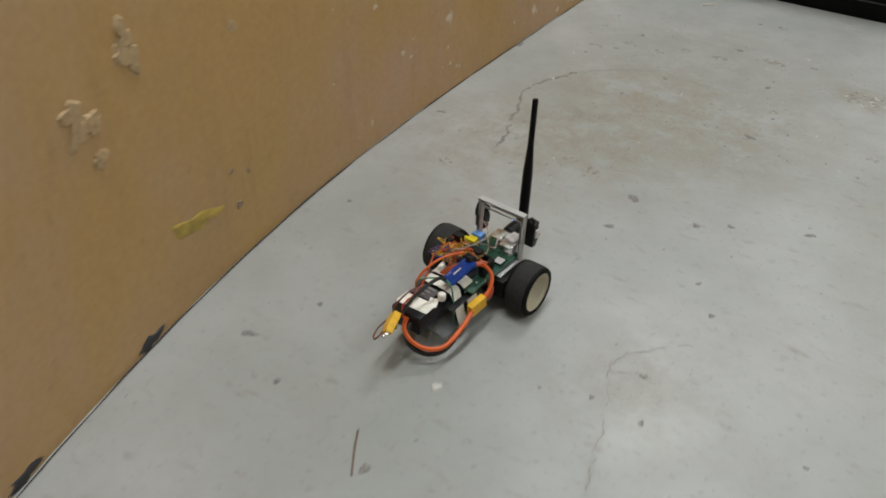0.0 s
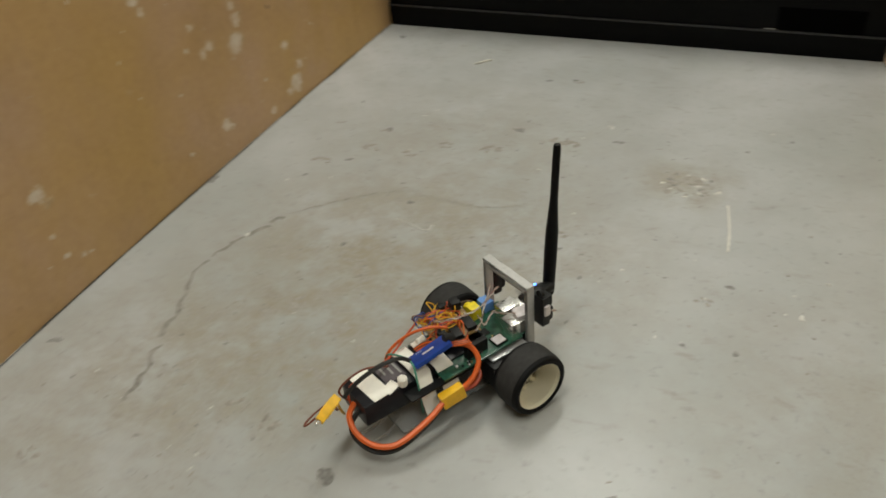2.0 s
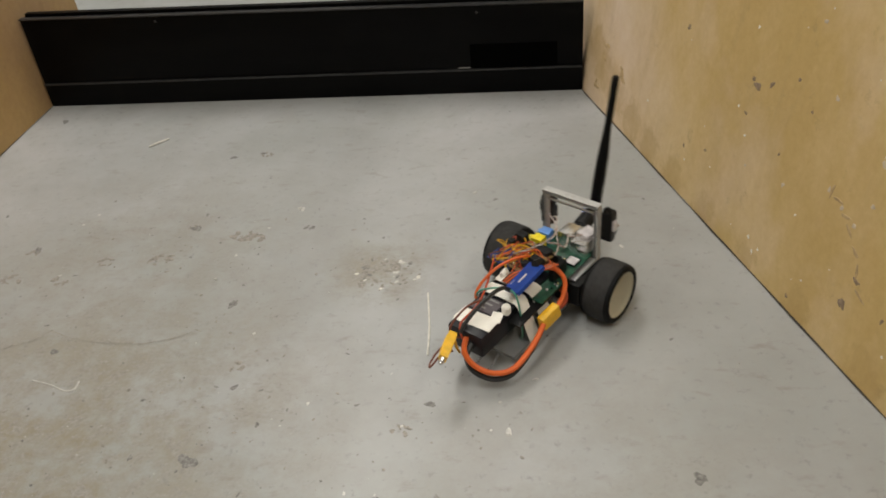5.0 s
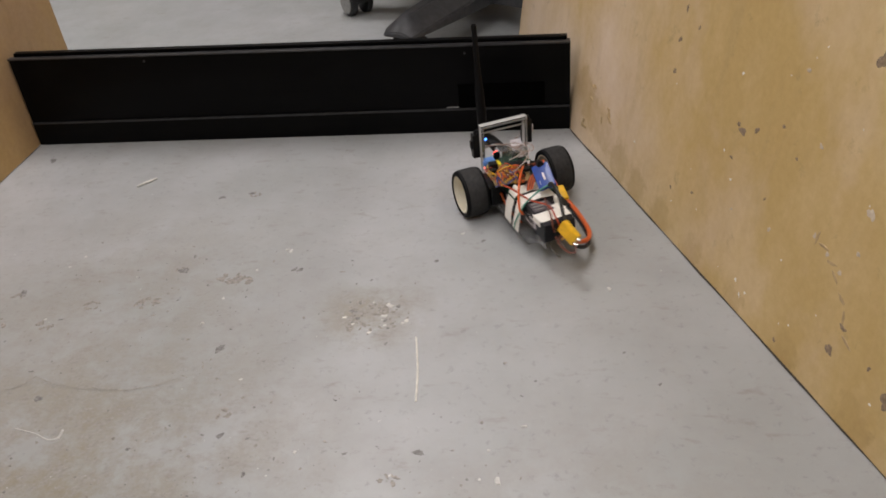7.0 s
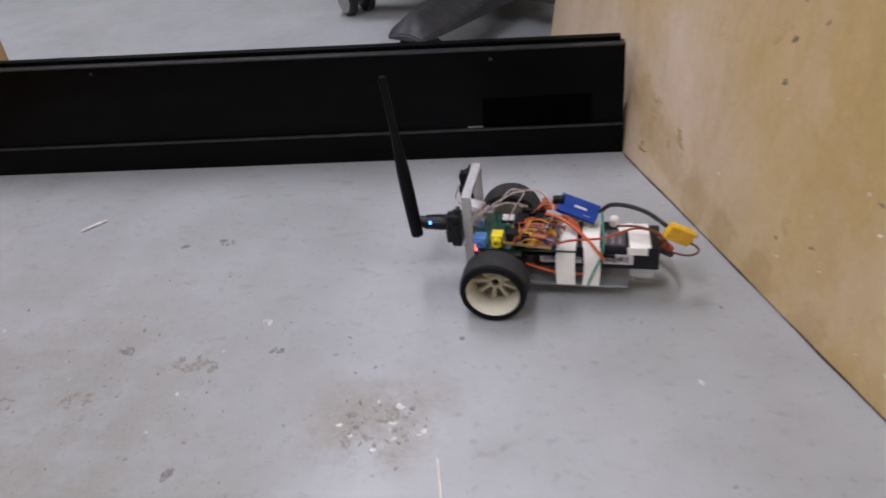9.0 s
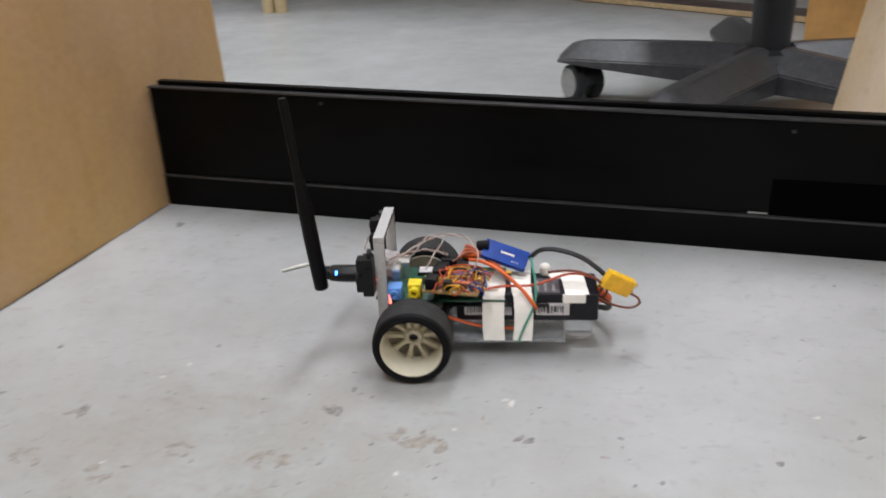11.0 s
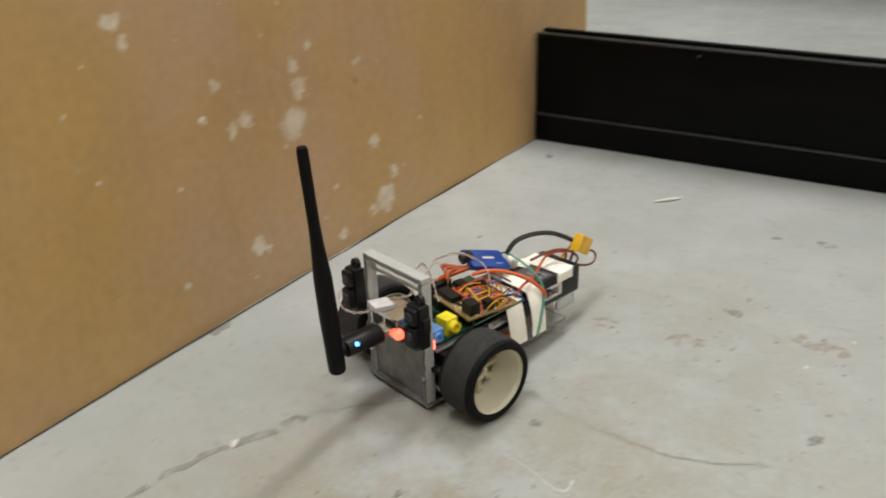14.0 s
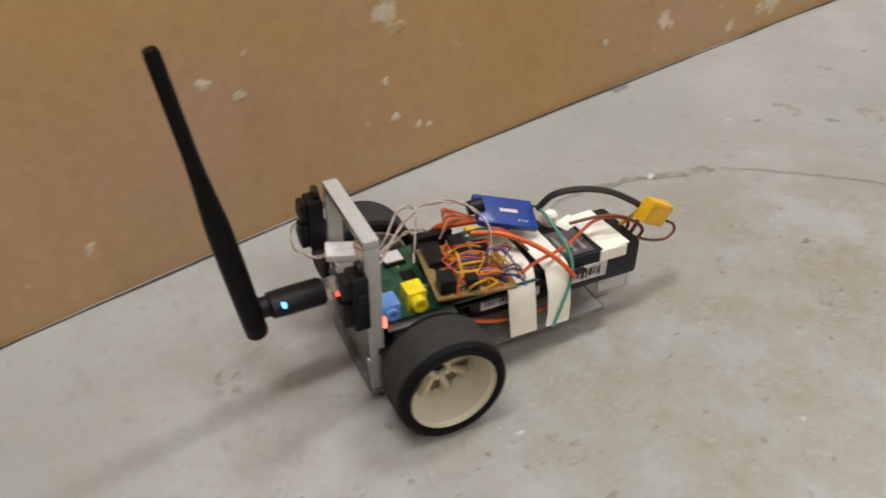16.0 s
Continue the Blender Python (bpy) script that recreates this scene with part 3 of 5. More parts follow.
def build_floor_marks(floor):
    rng = random.Random(11)
    far = [(0.376, -0.936, 0.010), (0.137, -1.430, 0.008), (0.208, -1.467, 0.005), (0.345, -1.506, 0.007), (0.512, -1.253, 0.005),
           (0.168, -1.350, 0.004), (0.479, -1.310, 0.004), (0.533, -1.315, 0.004), (0.365, -1.453, 0.002), (0.067, -1.163, 0.004),
           (0.510, -1.069, 0.004), (0.541, -1.118, 0.005), (0.681, -1.281, 0.003), (0.459, -0.664, 0.009), (0.435, -0.464, 0.006),
           (0.028, -0.872, 0.006), (0.375, -1.018, 0.007), (0.507, -0.927, 0.006), (0.599, -0.887, 0.007), (0.870, -0.667, 0.007),
           (0.408, -0.662, 0.003), (0.623, -0.695, 0.003), (0.670, -0.693, 0.004), (0.237, -0.637, 0.004), (0.468, -0.951, 0.006)]
    near = [(0.048, -0.051, 0.007), (0.171, -0.369, 0.006), (0.481, -0.329, 0.004), (0.382, -0.158, 0.004), (0.436, -0.464, 0.005),
            (0.276, -0.536, 0.005), (0.473, -0.580, 0.004), (0.654, -0.596, 0.005), (0.643, -0.316, 0.003), (0.694, -0.277, 0.003),
            (0.866, -0.512, 0.002), (0.507, -0.623, 0.003), (0.349, -0.329, 0.007), (0.353, -0.301, 0.003), (0.094, -0.299, 0.003),
            (0.154, -0.461, 0.005), (0.488, -0.330, 0.004), (0.001, -0.554, 0.009), (0.344, -0.167, 0.005), (0.115, -0.511, 0.004)]
    for x, y, r in far + near:
        part("dark_spot", blob(rng, r * 0.85, rng.uniform(1.0, 1.35), 0.0003, 16, 0.35, m=Matrix.Translation((x, y, 0))), SPOT, floor)
    rings = [(0.169, -0.424, 0.014), (0.118, -0.474, 0.015), (0.266, -0.393, 0.012), (0.327, -0.391, 0.014), (0.227, -0.426, 0.012),
             (0.169, -0.375, 0.008), (0.423, -0.350, 0.015), (0.411, -0.345, 0.016), (0.330, -0.386, 0.012), (0.346, -0.328, 0.008),
             (0.090, -0.365, 0.008), (0.387, -0.161, 0.009), (0.467, -0.553, 0.010), (0.417, -0.347, 0.012), (0.570, -0.429, 0.012),
             (0.587, -0.403, 0.016), (0.633, -0.626, 0.01), (0.262, -0.890, 0.012), (0.299, -0.901, 0.012), (0.114, -0.998, 0.012)]
    for x, y, r in rings:
        for k in range(7):
            a = rng.uniform(0, 6.28)
            p = Matrix.Translation((x + 0.75 * r * math.cos(a), y + 0.45 * r * math.sin(a), 0))
            part("scuff_mark", blob(rng, r * rng.uniform(0.12, 0.34), rng.uniform(1.2, 1.6), 0.0003, 12, 0.3, m=p), RING, floor)
    cracks = [([(0.154, -0.921), (0.145, -0.874), (0.125, -0.804), (0.100, -0.720), (0.115, -0.663), (0.140, -0.608)], 0.0036), ([(0.140, -0.608), (0.181, -0.563), (0.259, -0.509)], 0.0014),
              ([(0.259, -0.509), (0.301, -0.521), (0.361, -0.523), (0.416, -0.505)], 0.0011),
              ([(0.540, -1.178), (0.489, -1.228), (0.480, -1.267), (0.500, -1.323), (0.510, -1.375), (0.523, -1.418)], 0.0013),
              ([(0.483, -1.267), (0.508, -1.251), (0.524, -1.258)], 0.0015)]
    for line, w in cracks:
        bold = w > 0.002
        part("crack", ribbon(rng, line, w * 0.8, height=0.0005, wobble=0.0035, gaps=0.15), CRACK if bold else CRACK_FAINT, floor, "thin winding crack", smooth=False)
    # shade at the foot of each board, laid on the floor as a dark strip
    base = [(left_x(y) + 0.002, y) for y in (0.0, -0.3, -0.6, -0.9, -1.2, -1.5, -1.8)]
    part("foot_shade_line", ribbon(rng, base, 0.0016, 0.0006, 0.0006), GAP_SHADE, floor, "dark strip painted as the shade along the foot of the board", smooth=False)
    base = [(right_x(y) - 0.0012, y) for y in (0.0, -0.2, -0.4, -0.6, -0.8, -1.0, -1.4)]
    part("foot_shade_line", ribbon(rng, base, 0.0012, 0.0006, 0.0005), GAP_SHADE, floor, "dark strip painted as the shade along the foot of the board", smooth=False)
    for k in range(46):
        a, d = rng.uniform(0, 6.28), rng.uniform(0.2, 1) ** 0.7
        p = Matrix.Translation((0.588 + 0.036 * d * math.cos(a), -0.412 + 0.028 * d * math.sin(a), 0))
        part("paint_chip", blob(rng, rng.uniform(0.0008, 0.0028), rng.uniform(1, 1.5), 0.0003, 11, 0.3, m=p), [SPOT, RING, STRAW, RING, RING, RING][k % 6], floor)
    white = [(0.601, -0.397, 0.006), (0.619, -0.425, 0.004), (0.669, -0.262, 0.004), (0.463, -0.290, 0.004), (0.744, -0.565, 0.003),
             (0.831, -0.371, 0.005), (0.437, -0.330, 0.003), (0.404, -0.424, 0.003), (0.152, -0.510, 0.003), (0.099, -0.529, 0.003),
             (0.118, -0.653, 0.006), (0.723, -0.625, 0.006), (0.597, -0.413, 0.005), (0.546, -0.598, 0.003), (0.465, -0.748, 0.004)]
    for x, y, r in white:
        part("paint_chip", blob(rng, r * 0.6, rng.uniform(1.0, 1.6), 0.0007, 9, 0.4, m=Matrix.Translation((x, y, 0))), WHITE_BIT, floor)


def build_grit():
    """Fine grit and specks trodden into the paint: too small to pick apart, one joined mesh for each colour."""
    rng = random.Random(77)
    for mat, count, label in ((RING, 420, "fine brown grit and smudges on the floor"), (SPOT, 260, "fine dark grit on the floor"), (WHITE_BIT, 60, "fine white specks on the floor")):
        bm = bmesh.new()
        for k in range(count):
            if k % 3:
                a, d = rng.uniform(0, 6.28), rng.random() ** 0.6
                cx, cy, rx, ry = ((0.34, -0.68, 0.20, 0.13), (0.36, -0.40, 0.28, 0.13), (0.24, -0.88, 0.14, 0.14), (0.55, -0.62, 0.2, 0.1))[k % 4]
                x, y = cx + rx * d * math.cos(a), cy + ry * d * math.sin(a)
            else:
                x, y = rng.uniform(0.02, 0.95), rng.uniform(-1.6, -0.03)
            blob(rng, 0.0006 + 0.0016 * rng.random() ** 2.5, rng.uniform(1, 1.6), 0.00025, 6, 0.3, bm=bm, m=Matrix.Translation((x, y, 0)))
        tagged(part("floor_grit", bm, mat, smooth=False), label, "grit", kind="stuff")


def build_litter():
    hook = part("white_string", tube([(0.273, -0.575, 0.0002), (0.296, -0.581, 0.0002), (0.312, -0.588, 0.0002), (0.321, -0.586, 0.0002), (0.321, -0.576, 0.0002)], 0.0013, 6, taper=lambda t: 0.45 + 0.55 * t), STRING)
    tagged(hook, "short curled end of off-white string on the floor", "string")
    straw = part("straw", tube([(0.635, -0.447, 0.0003), (0.642, -0.495, 0.0003), (0.645, -0.536, 0.0003)], 0.0011, 6), STRAW)
    tagged(straw, "thin pale straw lying on the floor", "straw")
    dash = part("wood_splinter", tube([(0.213, -0.136, 0.0018), (0.223, -0.125, 0.0018), (0.234, -0.114, 0.0018)], 0.0018, 6, taper=lambda t: 0.5 + math.sin(math.pi * t) * 0.5), STRAW)
    tagged(dash, "pale wood splinter lying on the floor", "splinter")
    wire = part("wire_offcut", tube([(0.313, -1.473, 0.0009), (0.325, -1.495, 0.0009), (0.340, -1.519, 0.0009)], 0.0009, 6), RUST)
    tagged(wire, "thin rusty wire offcut on the floor", "wire")
    rng = random.Random(5)
    paper = part("paper_scrap", blob(rng, 0.006, 1.2, 0.0012, 7, 0.3, m=Matrix.Translation((0.344, -1.385, 0.0002))), WHITE_BIT)
    tagged(paper, "tiny white paper scrap on the floor", "paper")
    chip = part("paper_scrap", blob(rng, 0.0032, 1.4, 0.0008, 7, 0.3, m=Matrix.Translation((0.468, -0.292, 0.0002))), WHITE_BIT)
    tagged(chip, "tiny white paper scrap on the floor", "paper")


# ---- beyond the panel ----
def build_table(x_left, x_right, legs, label):
    """A worktable with round pale legs under a thick top."""
    table = tagged(new("worktable"), label, "table", "worktables")
    top = box(x_left, x_right, 0.0, 0.86, 0.72, 0.75, 0.004)
    t = part("tabletop", top, TOP_WOOD, table)
    t.matrix_basis = pose(0, 1.12, 0, 0, 0, -5)
    for x, y in legs:
        part("leg", lathe([(0.015, 0.0), (0.0165, 0.004), (0.0165, 0.3), (0.018, 0.722)], 20, "z", Matrix.Translation((x, y, 0))), LEG_WOOD, table)


def build_chair_base():
    chair = tagged(new("office_chair"), "black five-star office chair base on castors", "chair")
    chair.location = (0.668, 0.492, 0)
    part("hub", lathe([(0.03, 0.040), (0.050, 0.042), (0.054, 0.080), (0.046, 0.090), (0.032, 0.094)], 24), CHAIR, chair)
    part("gas_column", lathe([(0.027, 0.092), (0.030, 0.36), (0.016, 0.362), (0.016, 0.43)], 24), CHAIR, chair)
    part("seat_plate", box(-0.16, 0.16, -0.16, 0.16, 0.43, 0.455, 0.01), CHAIR, chair)
    part("seat", box(-0.24, 0.24, -0.24, 0.24, 0.455, 0.53, 0.03), CHAIR, chair)
    for k, swivel in enumerate((128, 60, 200, 10, 150)):
        a = 171 + 72 * k
        bm = bmesh.new()
        # reach, half width, foot, shoulder and ridge of a roof-shaped arm
        loops = [[bm.verts.new(p) for p in ((x, -w, zb), (x, w, zb), (x, w, zs), (x, 0.009, zr), (x, -0.009, zr), (x, -w, zs))]
                 for x, w, zb, zs, zr in ((0.03, 0.041, 0.040, 0.070, 0.098), (0.16, 0.039, 0.050, 0.069, 0.095), (0.262, 0.037, 0.058, 0.068, 0.091), (0.285, 0.034, 0.060, 0.067, 0.086), (0.302, 0.028, 0.060, 0.064, 0.069))]
        for p, q in zip(loops, loops[1:]):
            for i in range(6):
                bm.faces.new((p[i], p[(i + 1) % 6], q[(i + 1) % 6], q[i]))
        bm.faces.new(loops[0])
        bm.faces.new(loops[-1])
        bmesh.ops.bevel(bm, geom=bm.edges[:], offset=0.0018, segments=2, affect="EDGES")
        arm = part("arm", bm, CHAIR_TOP, chair)
        arm.matrix_basis = pose(0, 0, 0, 0, 0, a)
        c = part("castor", lathe([(0.006, 0.0), (0.006, 0.034), (0.016, 0.036), (0.016, 0.040)], 12, "z", Matrix.Translation((0, 0, 0.024))), CHAIR, chair)
        c.matrix_basis = pose(0, 0, 0, 0, 0, a) @ pose(0.268, 0, 0, 0, 0, swivel - a)
        hood = [(0.0292 * math.cos(v), 0.0292 * math.sin(v)) for v in (math.pi * i / 10 for i in range(11))]
        bm = bmesh.new()
        rows = [[bm.verts.new((x * f, y, 0.028 + z * f)) for y, f in ((-0.012, 1.0), (0.012, 1.0), (0.012, 0.93), (-0.012, 0.93))] for x, z in hood]
        for p, q in zip(rows, rows[1:]):
            for i in range(4):
                bm.faces.new((p[i], p[(i + 1) % 4], q[(i + 1) % 4], q[i]))
        bm.faces.new(rows[0])
        bm.faces.new(rows[-1])
        part("castor_hood", bm, CHAIR, c)
        for lo, hi in ((0.008, 0.025), (-0.025, -0.008)):
            out = hi if hi > 0 else lo
            face = 1 if hi > 0 else -1
            part("castor_wheel", lathe([(0.020, lo), (0.0275, lo + 0.003), (0.0275, hi - 0.003), (0.020, hi)], 24, "y", Matrix.Translation((0, 0, 0.0275))), CHAIR, c)
            part("castor_cap", lathe([(0.0215, out - face * 0.002), (0.0225, out + face * 0.0006), (0.0160, out + face * 0.0016), (0.0002, out + face * 0.0010)], 24, "y", Matrix.Translation((0, 0, 0.0275))), CASTOR_GREY, c)


def build_beyond():
    build_table(-0.70, 1.55, [(-0.500, 1.298), (-0.662, 1.958), (1.45, 1.16), (1.45, 1.82)], "pale wooden worktable on round turned legs by the wall")
    build_table(-2.4, -0.712, [(-0.534, 1.293), (-0.700, 1.960), (-2.3, 1.5), (-2.3, 2.1)], "pale wooden worktable beside the other against the wall")
    way = math.degrees(math.atan2(1.284 - 1.618, 0.663 - 0.068))
    plank = tagged(new("plank"), "long dark-faced plank with a raw wooden edge, lying on the floor", "plank")
    plank.matrix_basis = pose(0.068, 1.618, 0, 0, 0, way)
    part("board", box(0, 1.25, 0.004, 0.10, 0.0, 0.015, 0.002), PLANK_TOP, plank)
    part("edge", box(0.0, 0.115, 0.0, 0.004, 0.002, 0.014, 0.001), PLANK_EDGE, plank, "raw pale wooden edge")
    part("edge", box(0.119, 1.25, 0.0, 0.004, 0.002, 0.014, 0.001), PLANK_EDGE, plank, "raw pale wooden edge")
    build_chair_base()
    peg = part("white_peg", box(-0.008, 0.008, -0.006, 0.006, 0, 0.036, 0.002), WHITE_BIT)
    peg.location = (0.36, 1.515, 0.015)
    tagged(peg, "small white peg standing on the plank", "peg")
    cable = part("white_cable", tube([(0.375, 1.86, 0.22), (0.385, 1.84, 0.12), (0.405, 1.80, 0.05), (0.455, 1.74, 0.010), (0.5576, 1.664, 0.004), (0.68, 1.60, 0.004), (0.95, 1.55, 0.004)], 0.004, 8), WHITE_W)
    tagged(cable, "white cable hanging down and trailing on the floor", "cable")
    crate = tagged(new("plywood_crate"), "orange plywood crate standing on the floor", "crate")
    crate.matrix_basis = pose(0.765, 0.985, 0, 0, 0, -27)
    part("front", box(0, 0.42, 0.0, 0.012, 0, 0.34, 0.001), CRATE, crate)
    part("side", box(0, 0.012, 0.012, 0.34, 0, 0.34, 0.001), CRATE, crate)
    part("side", box(0.408, 0.42, 0.012, 0.34, 0, 0.34, 0.001), CRATE, crate)
    part("back", box(0.012, 0.408, 0.328, 0.34, 0, 0.34, 0.001), CRATE, crate)
    part("bottom", box(0.012, 0.408, 0.012, 0.328, 0.01, 0.022, 0.001), CRATE, crate)


# ---- the robot car: x towards the tail, y to its left, z up, origin on the floor between the wheels ----
R_WHEEL, TRACK, DROP = 0.0292, 0.0692, -0.0035


def build_wheel(side, robot):
    """side: 1 or -1; the outer face looks along y * side."""
    s = side
    prof = [(0.0226, 0.0), (0.0238, 0.0), (0.0238, -0.0015), (0.0221, -0.003), (0.0212, -0.022), (0.0214, -0.0268), (0.0226, -0.0268)]
    wheel = part("wheel", lathe([(a, h * s) for a, h in prof], 40, "y", closed=True), RIM, robot, "cream nylon rim")
    wheel.location = (0, TRACK * s, R_WHEEL)
    prof = [(0.0227, 0.0004), (0.0254, 0.0014), (0.0278, 0.0002), (0.0288, -0.0028), (R_WHEEL, -0.0060), (R_WHEEL, -0.0210), (0.0288, -0.0242), (0.0278, -0.0272), (0.0254, -0.0282), (0.0227, -0.0270)]
    part("tyre", lathe([(a, h * s) for a, h in prof], 56, "y", mats=[0, 0, 0, 1, 1, 1, 0, 0, 0, 0], closed=True), [RUBBER, TREAD], wheel, "black rubber slick tyre")
    y0, y1 = -0.0240 * s, -0.0212 * s
    first = None
    for k in range(10):
        if first is None:
            bm = bmesh.new()
            loops = []
            for x, w, lift in ((0.0062, 0.0021, 0.0016), (0.0120, 0.0017, 0.0006), (0.0178, 0.0023, 0.0), (0.0211, 0.0038, 0.0)):
                loops.append([bm.verts.new(p) for p in ((x, y0, -w), (x, y0, w), (x, y1 + lift * s, w * 0.7), (x, y1 + lift * s, -w * 0.7))])
            for p, q in zip(loops, loops[1:]):
                for i in range(4):
                    bm.faces.new((p[i], p[(i + 1) % 4], q[(i + 1) % 4], q[i]))
            bm.faces.new(loops[0])
            bm.faces.new(loops[-1])
            first = spoke = part("spoke", bm, RIM_SPOKE, wheel)
        else:
            spoke = new("spoke", first.data)
            spoke.parent = wheel
        spoke.matrix_basis = Matrix.Rotation(2 * math.pi * k / 10, 4, "Y")
    part("hub", lathe([(0.0034, -0.0170 * s), (0.0062, -0.0176 * s), (0.0080, -0.0205 * s), (0.0082, -0.0246 * s), (0.0034, -0.0246 * s)], 24, "y", closed=True), RIM_SPOKE, wheel)
    for k in range(5):
        spot = Matrix.Rotation(2 * math.pi * (k + 0.5) / 5, 4, "Y") @ Matrix.Translation((0.0052, 0, 0))
        part("hub_stud", lathe([(0.0002, -0.0164 * s), (0.0010, -0.0165 * s), (0.0012, -0.0180 * s)], 8, "y", spot), RIM, wheel)
    part("wheel_back", lathe([(0.0005, -0.0250 * s), (0.0211, -0.0250 * s), (0.0211, -0.0262 * s), (0.0005, -0.0262 * s)], 32, "y"), RIM_BACK, wheel, "back of the wheel behind the spokes, coloured dark for shade")
    # black filler that stands for the dark of the hub's open axle hole
    part("axle_hole_dark", lathe([(0.0002, -0.0195 * s), (0.0033, -0.0195 * s), (0.0033, -0.0240 * s), (0.0002, -0.0240 * s)], 6, "y"), PLASTIC, wheel)
    return wheel


def build_chassis(robot):
    part("chassis_plate", box(-0.020, 0.112, -0.0325, 0.0270, 0.0175, 0.0205, 0.0006), ACRYLIC, robot, "clear acrylic plate")
    for y in (-0.006, 0.008):
        part("skid", tube([(0.096, y, 0.0178), (0.108, y, 0.013), (0.117, y, 0.0068), (0.128, y, 0.0058), (0.136, y, 0.0085)], 0.0012, 8), ACRYLIC, robot, "clear bent tail skid")
    part("tail_tab", box(0.1130, 0.1330, -0.0225, -0.0207, 0.0215, 0.0316, 0.0005), ACRYLIC, robot, "clear acrylic tab")
    for s in (-1, 1):
        y0, y1 = sorted((0.012 * s, 0.0385 * s))
        part("motor", box(-0.016, 0.024, y0, y1, 0.021, 0.0445, 0.002), PLASTIC, robot, "black servo motor")
        lo, hi = sorted((0.0385 * s, 0.0495 * s))
        part("axle", lathe([(0.003, lo), (0.003, hi)], 12, "y", Matrix.Translation((0, 0, R_WHEEL - DROP))), STEEL, robot)
        part("motor_flange", box(-0.024, -0.016, y0, y1, 0.034, 0.037, 0.0006), PLASTIC, robot)
    part("shelf", box(0.0205, 0.10, -0.028, 0.026, 0.0455, 0.0470, 0.0004), PLASTIC, robot)
    part("shelf_bracket", box(-0.0180, 0.0200, -0.030, 0.032, 0.0455, 0.0468, 0.0004), ALU, robot)


def clear_bar(*dims):
    """A bar cut from clear sheet: its two wide faces are clear, its cut edges frosted."""
    bm = box(*dims)
    bm.normal_update()
    for f in bm.faces:
        f.material_index = 1 if abs(f.normal.x) > 0.8 else 0
    return bm


def build_frame(robot):
    """The goal-shaped frame at the nose."""
    sheet_mats = [FROSTED, ACRYLIC]
    x0, x1 = -0.0287, -0.0207
    for s in (-1, 1):
        y0, y1 = sorted((0.0262 * s, 0.0300 * s))
        part("upright", clear_bar(x0, x1, y0, y1, 0.0100, 0.0993, 0.0007), sheet_mats, robot, "clear acrylic with frosted edges")
        part("screw", lathe([(0.0002, -0.0008), (0.0018, -0.0008), (0.0020, 0.0004)], 10, "x", Matrix.Translation((x0, (y0 + y1) / 2, 0.030))), STEEL, robot)
        part("screw", lathe([(0.0002, -0.0008), (0.0018, -0.0008), (0.0020, 0.0004)], 10, "x", Matrix.Translation((x0, (y0 + y1) / 2, 0.066))), STEEL, robot)
    part("crossbar", clear_bar(x0, x1, -0.0300, 0.0300, 0.0995, 0.1036, 0.0006), sheet_mats, robot, "clear acrylic with frosted edges")
    part("inner_bar", box(x0 + 0.003, x1 - 0.003, -0.0260, 0.0260, 0.0922, 0.0937, 0.0004), ALU, robot)
    part("foot_bar", box(x0 - 0.0004, x1 + 0.006, -0.0310, 0.0310, 0.0072, 0.0098, 0.0006), NOSE, robot)
    part("nose_plate", box(-0.0262, -0.0242, -0.0259, 0.0259, 0.0100, 0.0480, 0.0004), NOSE, robot)
    for s in (-1, 1):
        y0, y1 = (-0.0378, -0.0252) if s < 0 else (0.0285, 0.0400)
        zc, x_back = (0.0765, x0 - 0.0006) if s < 0 else (0.0800, x0 - 0.0006)
        bm = box(x_back - 0.0085, x_back, y0, y1, zc - 0.0175, zc + 0.0130, 0.0016)
        box(x_back - 0.0135, x_back - 0.0080, y0 + 0.0012, y1 - 0.0012, zc - 0.0150, zc - 0.0010, 0.0022, bm=bm)
        box(x_back - 0.0125, x_back - 0.0080, y0 + 0.0012, y1 - 0.0012, zc + 0.0010, zc + 0.0122, 0.0022, bm=bm)
        sensor = part("distance_sensor", bm, PLASTIC, robot, "black twin-lens distance sensor")
        for d, x_front in ((-0.0065, -0.0135), (0.0068, -0.0125)):
            part("lens", lathe([(0.0002, x_front - 0.0006), (0.0030, x_front - 0.0005), (0.0034, x_front + 0.0004)], 16, "x", Matrix.Translation((x_back, (y0 + y1) / 2, zc + d))), INK, sensor)
        part("lug", lathe([(0.0019, -0.0040), (0.0040, -0.0040), (0.0040, -0.0012), (0.0019, -0.0012)], 16, "x", Matrix.Translation((x_back, (y0 + y1) / 2, zc + 0.0150)), closed=True), PLASTIC, sensor)
        part("lead_socket", box(x_back - 0.0070, x_back - 0.0015, (y1 if s > 0 else y0 - 0.0022), (y1 + 0.0022 if s > 0 else y0), zc - 0.0050, zc + 0.0050, 0.0005), LABEL if s > 0 else PLASTIC, sensor)


AERIAL_FOOT, AERIAL_TIP = Vector((-0.0781, -0.0031, 0.0473)), Vector((-0.0905, -0.0050, 0.2020))


STICK_PIVOT = Vector((-0.0330, 0.0005, 0.0590))


def stick_pose(yaw=0.0, dz=0.0):
    """The wireless stick swivelled in its socket."""
    return Matrix.Translation(STICK_PIVOT + Vector((0, 0, dz))) @ Matrix.Rotation(radians(yaw), 4, "Z") @ Matrix.Translation(-STICK_PIVOT)


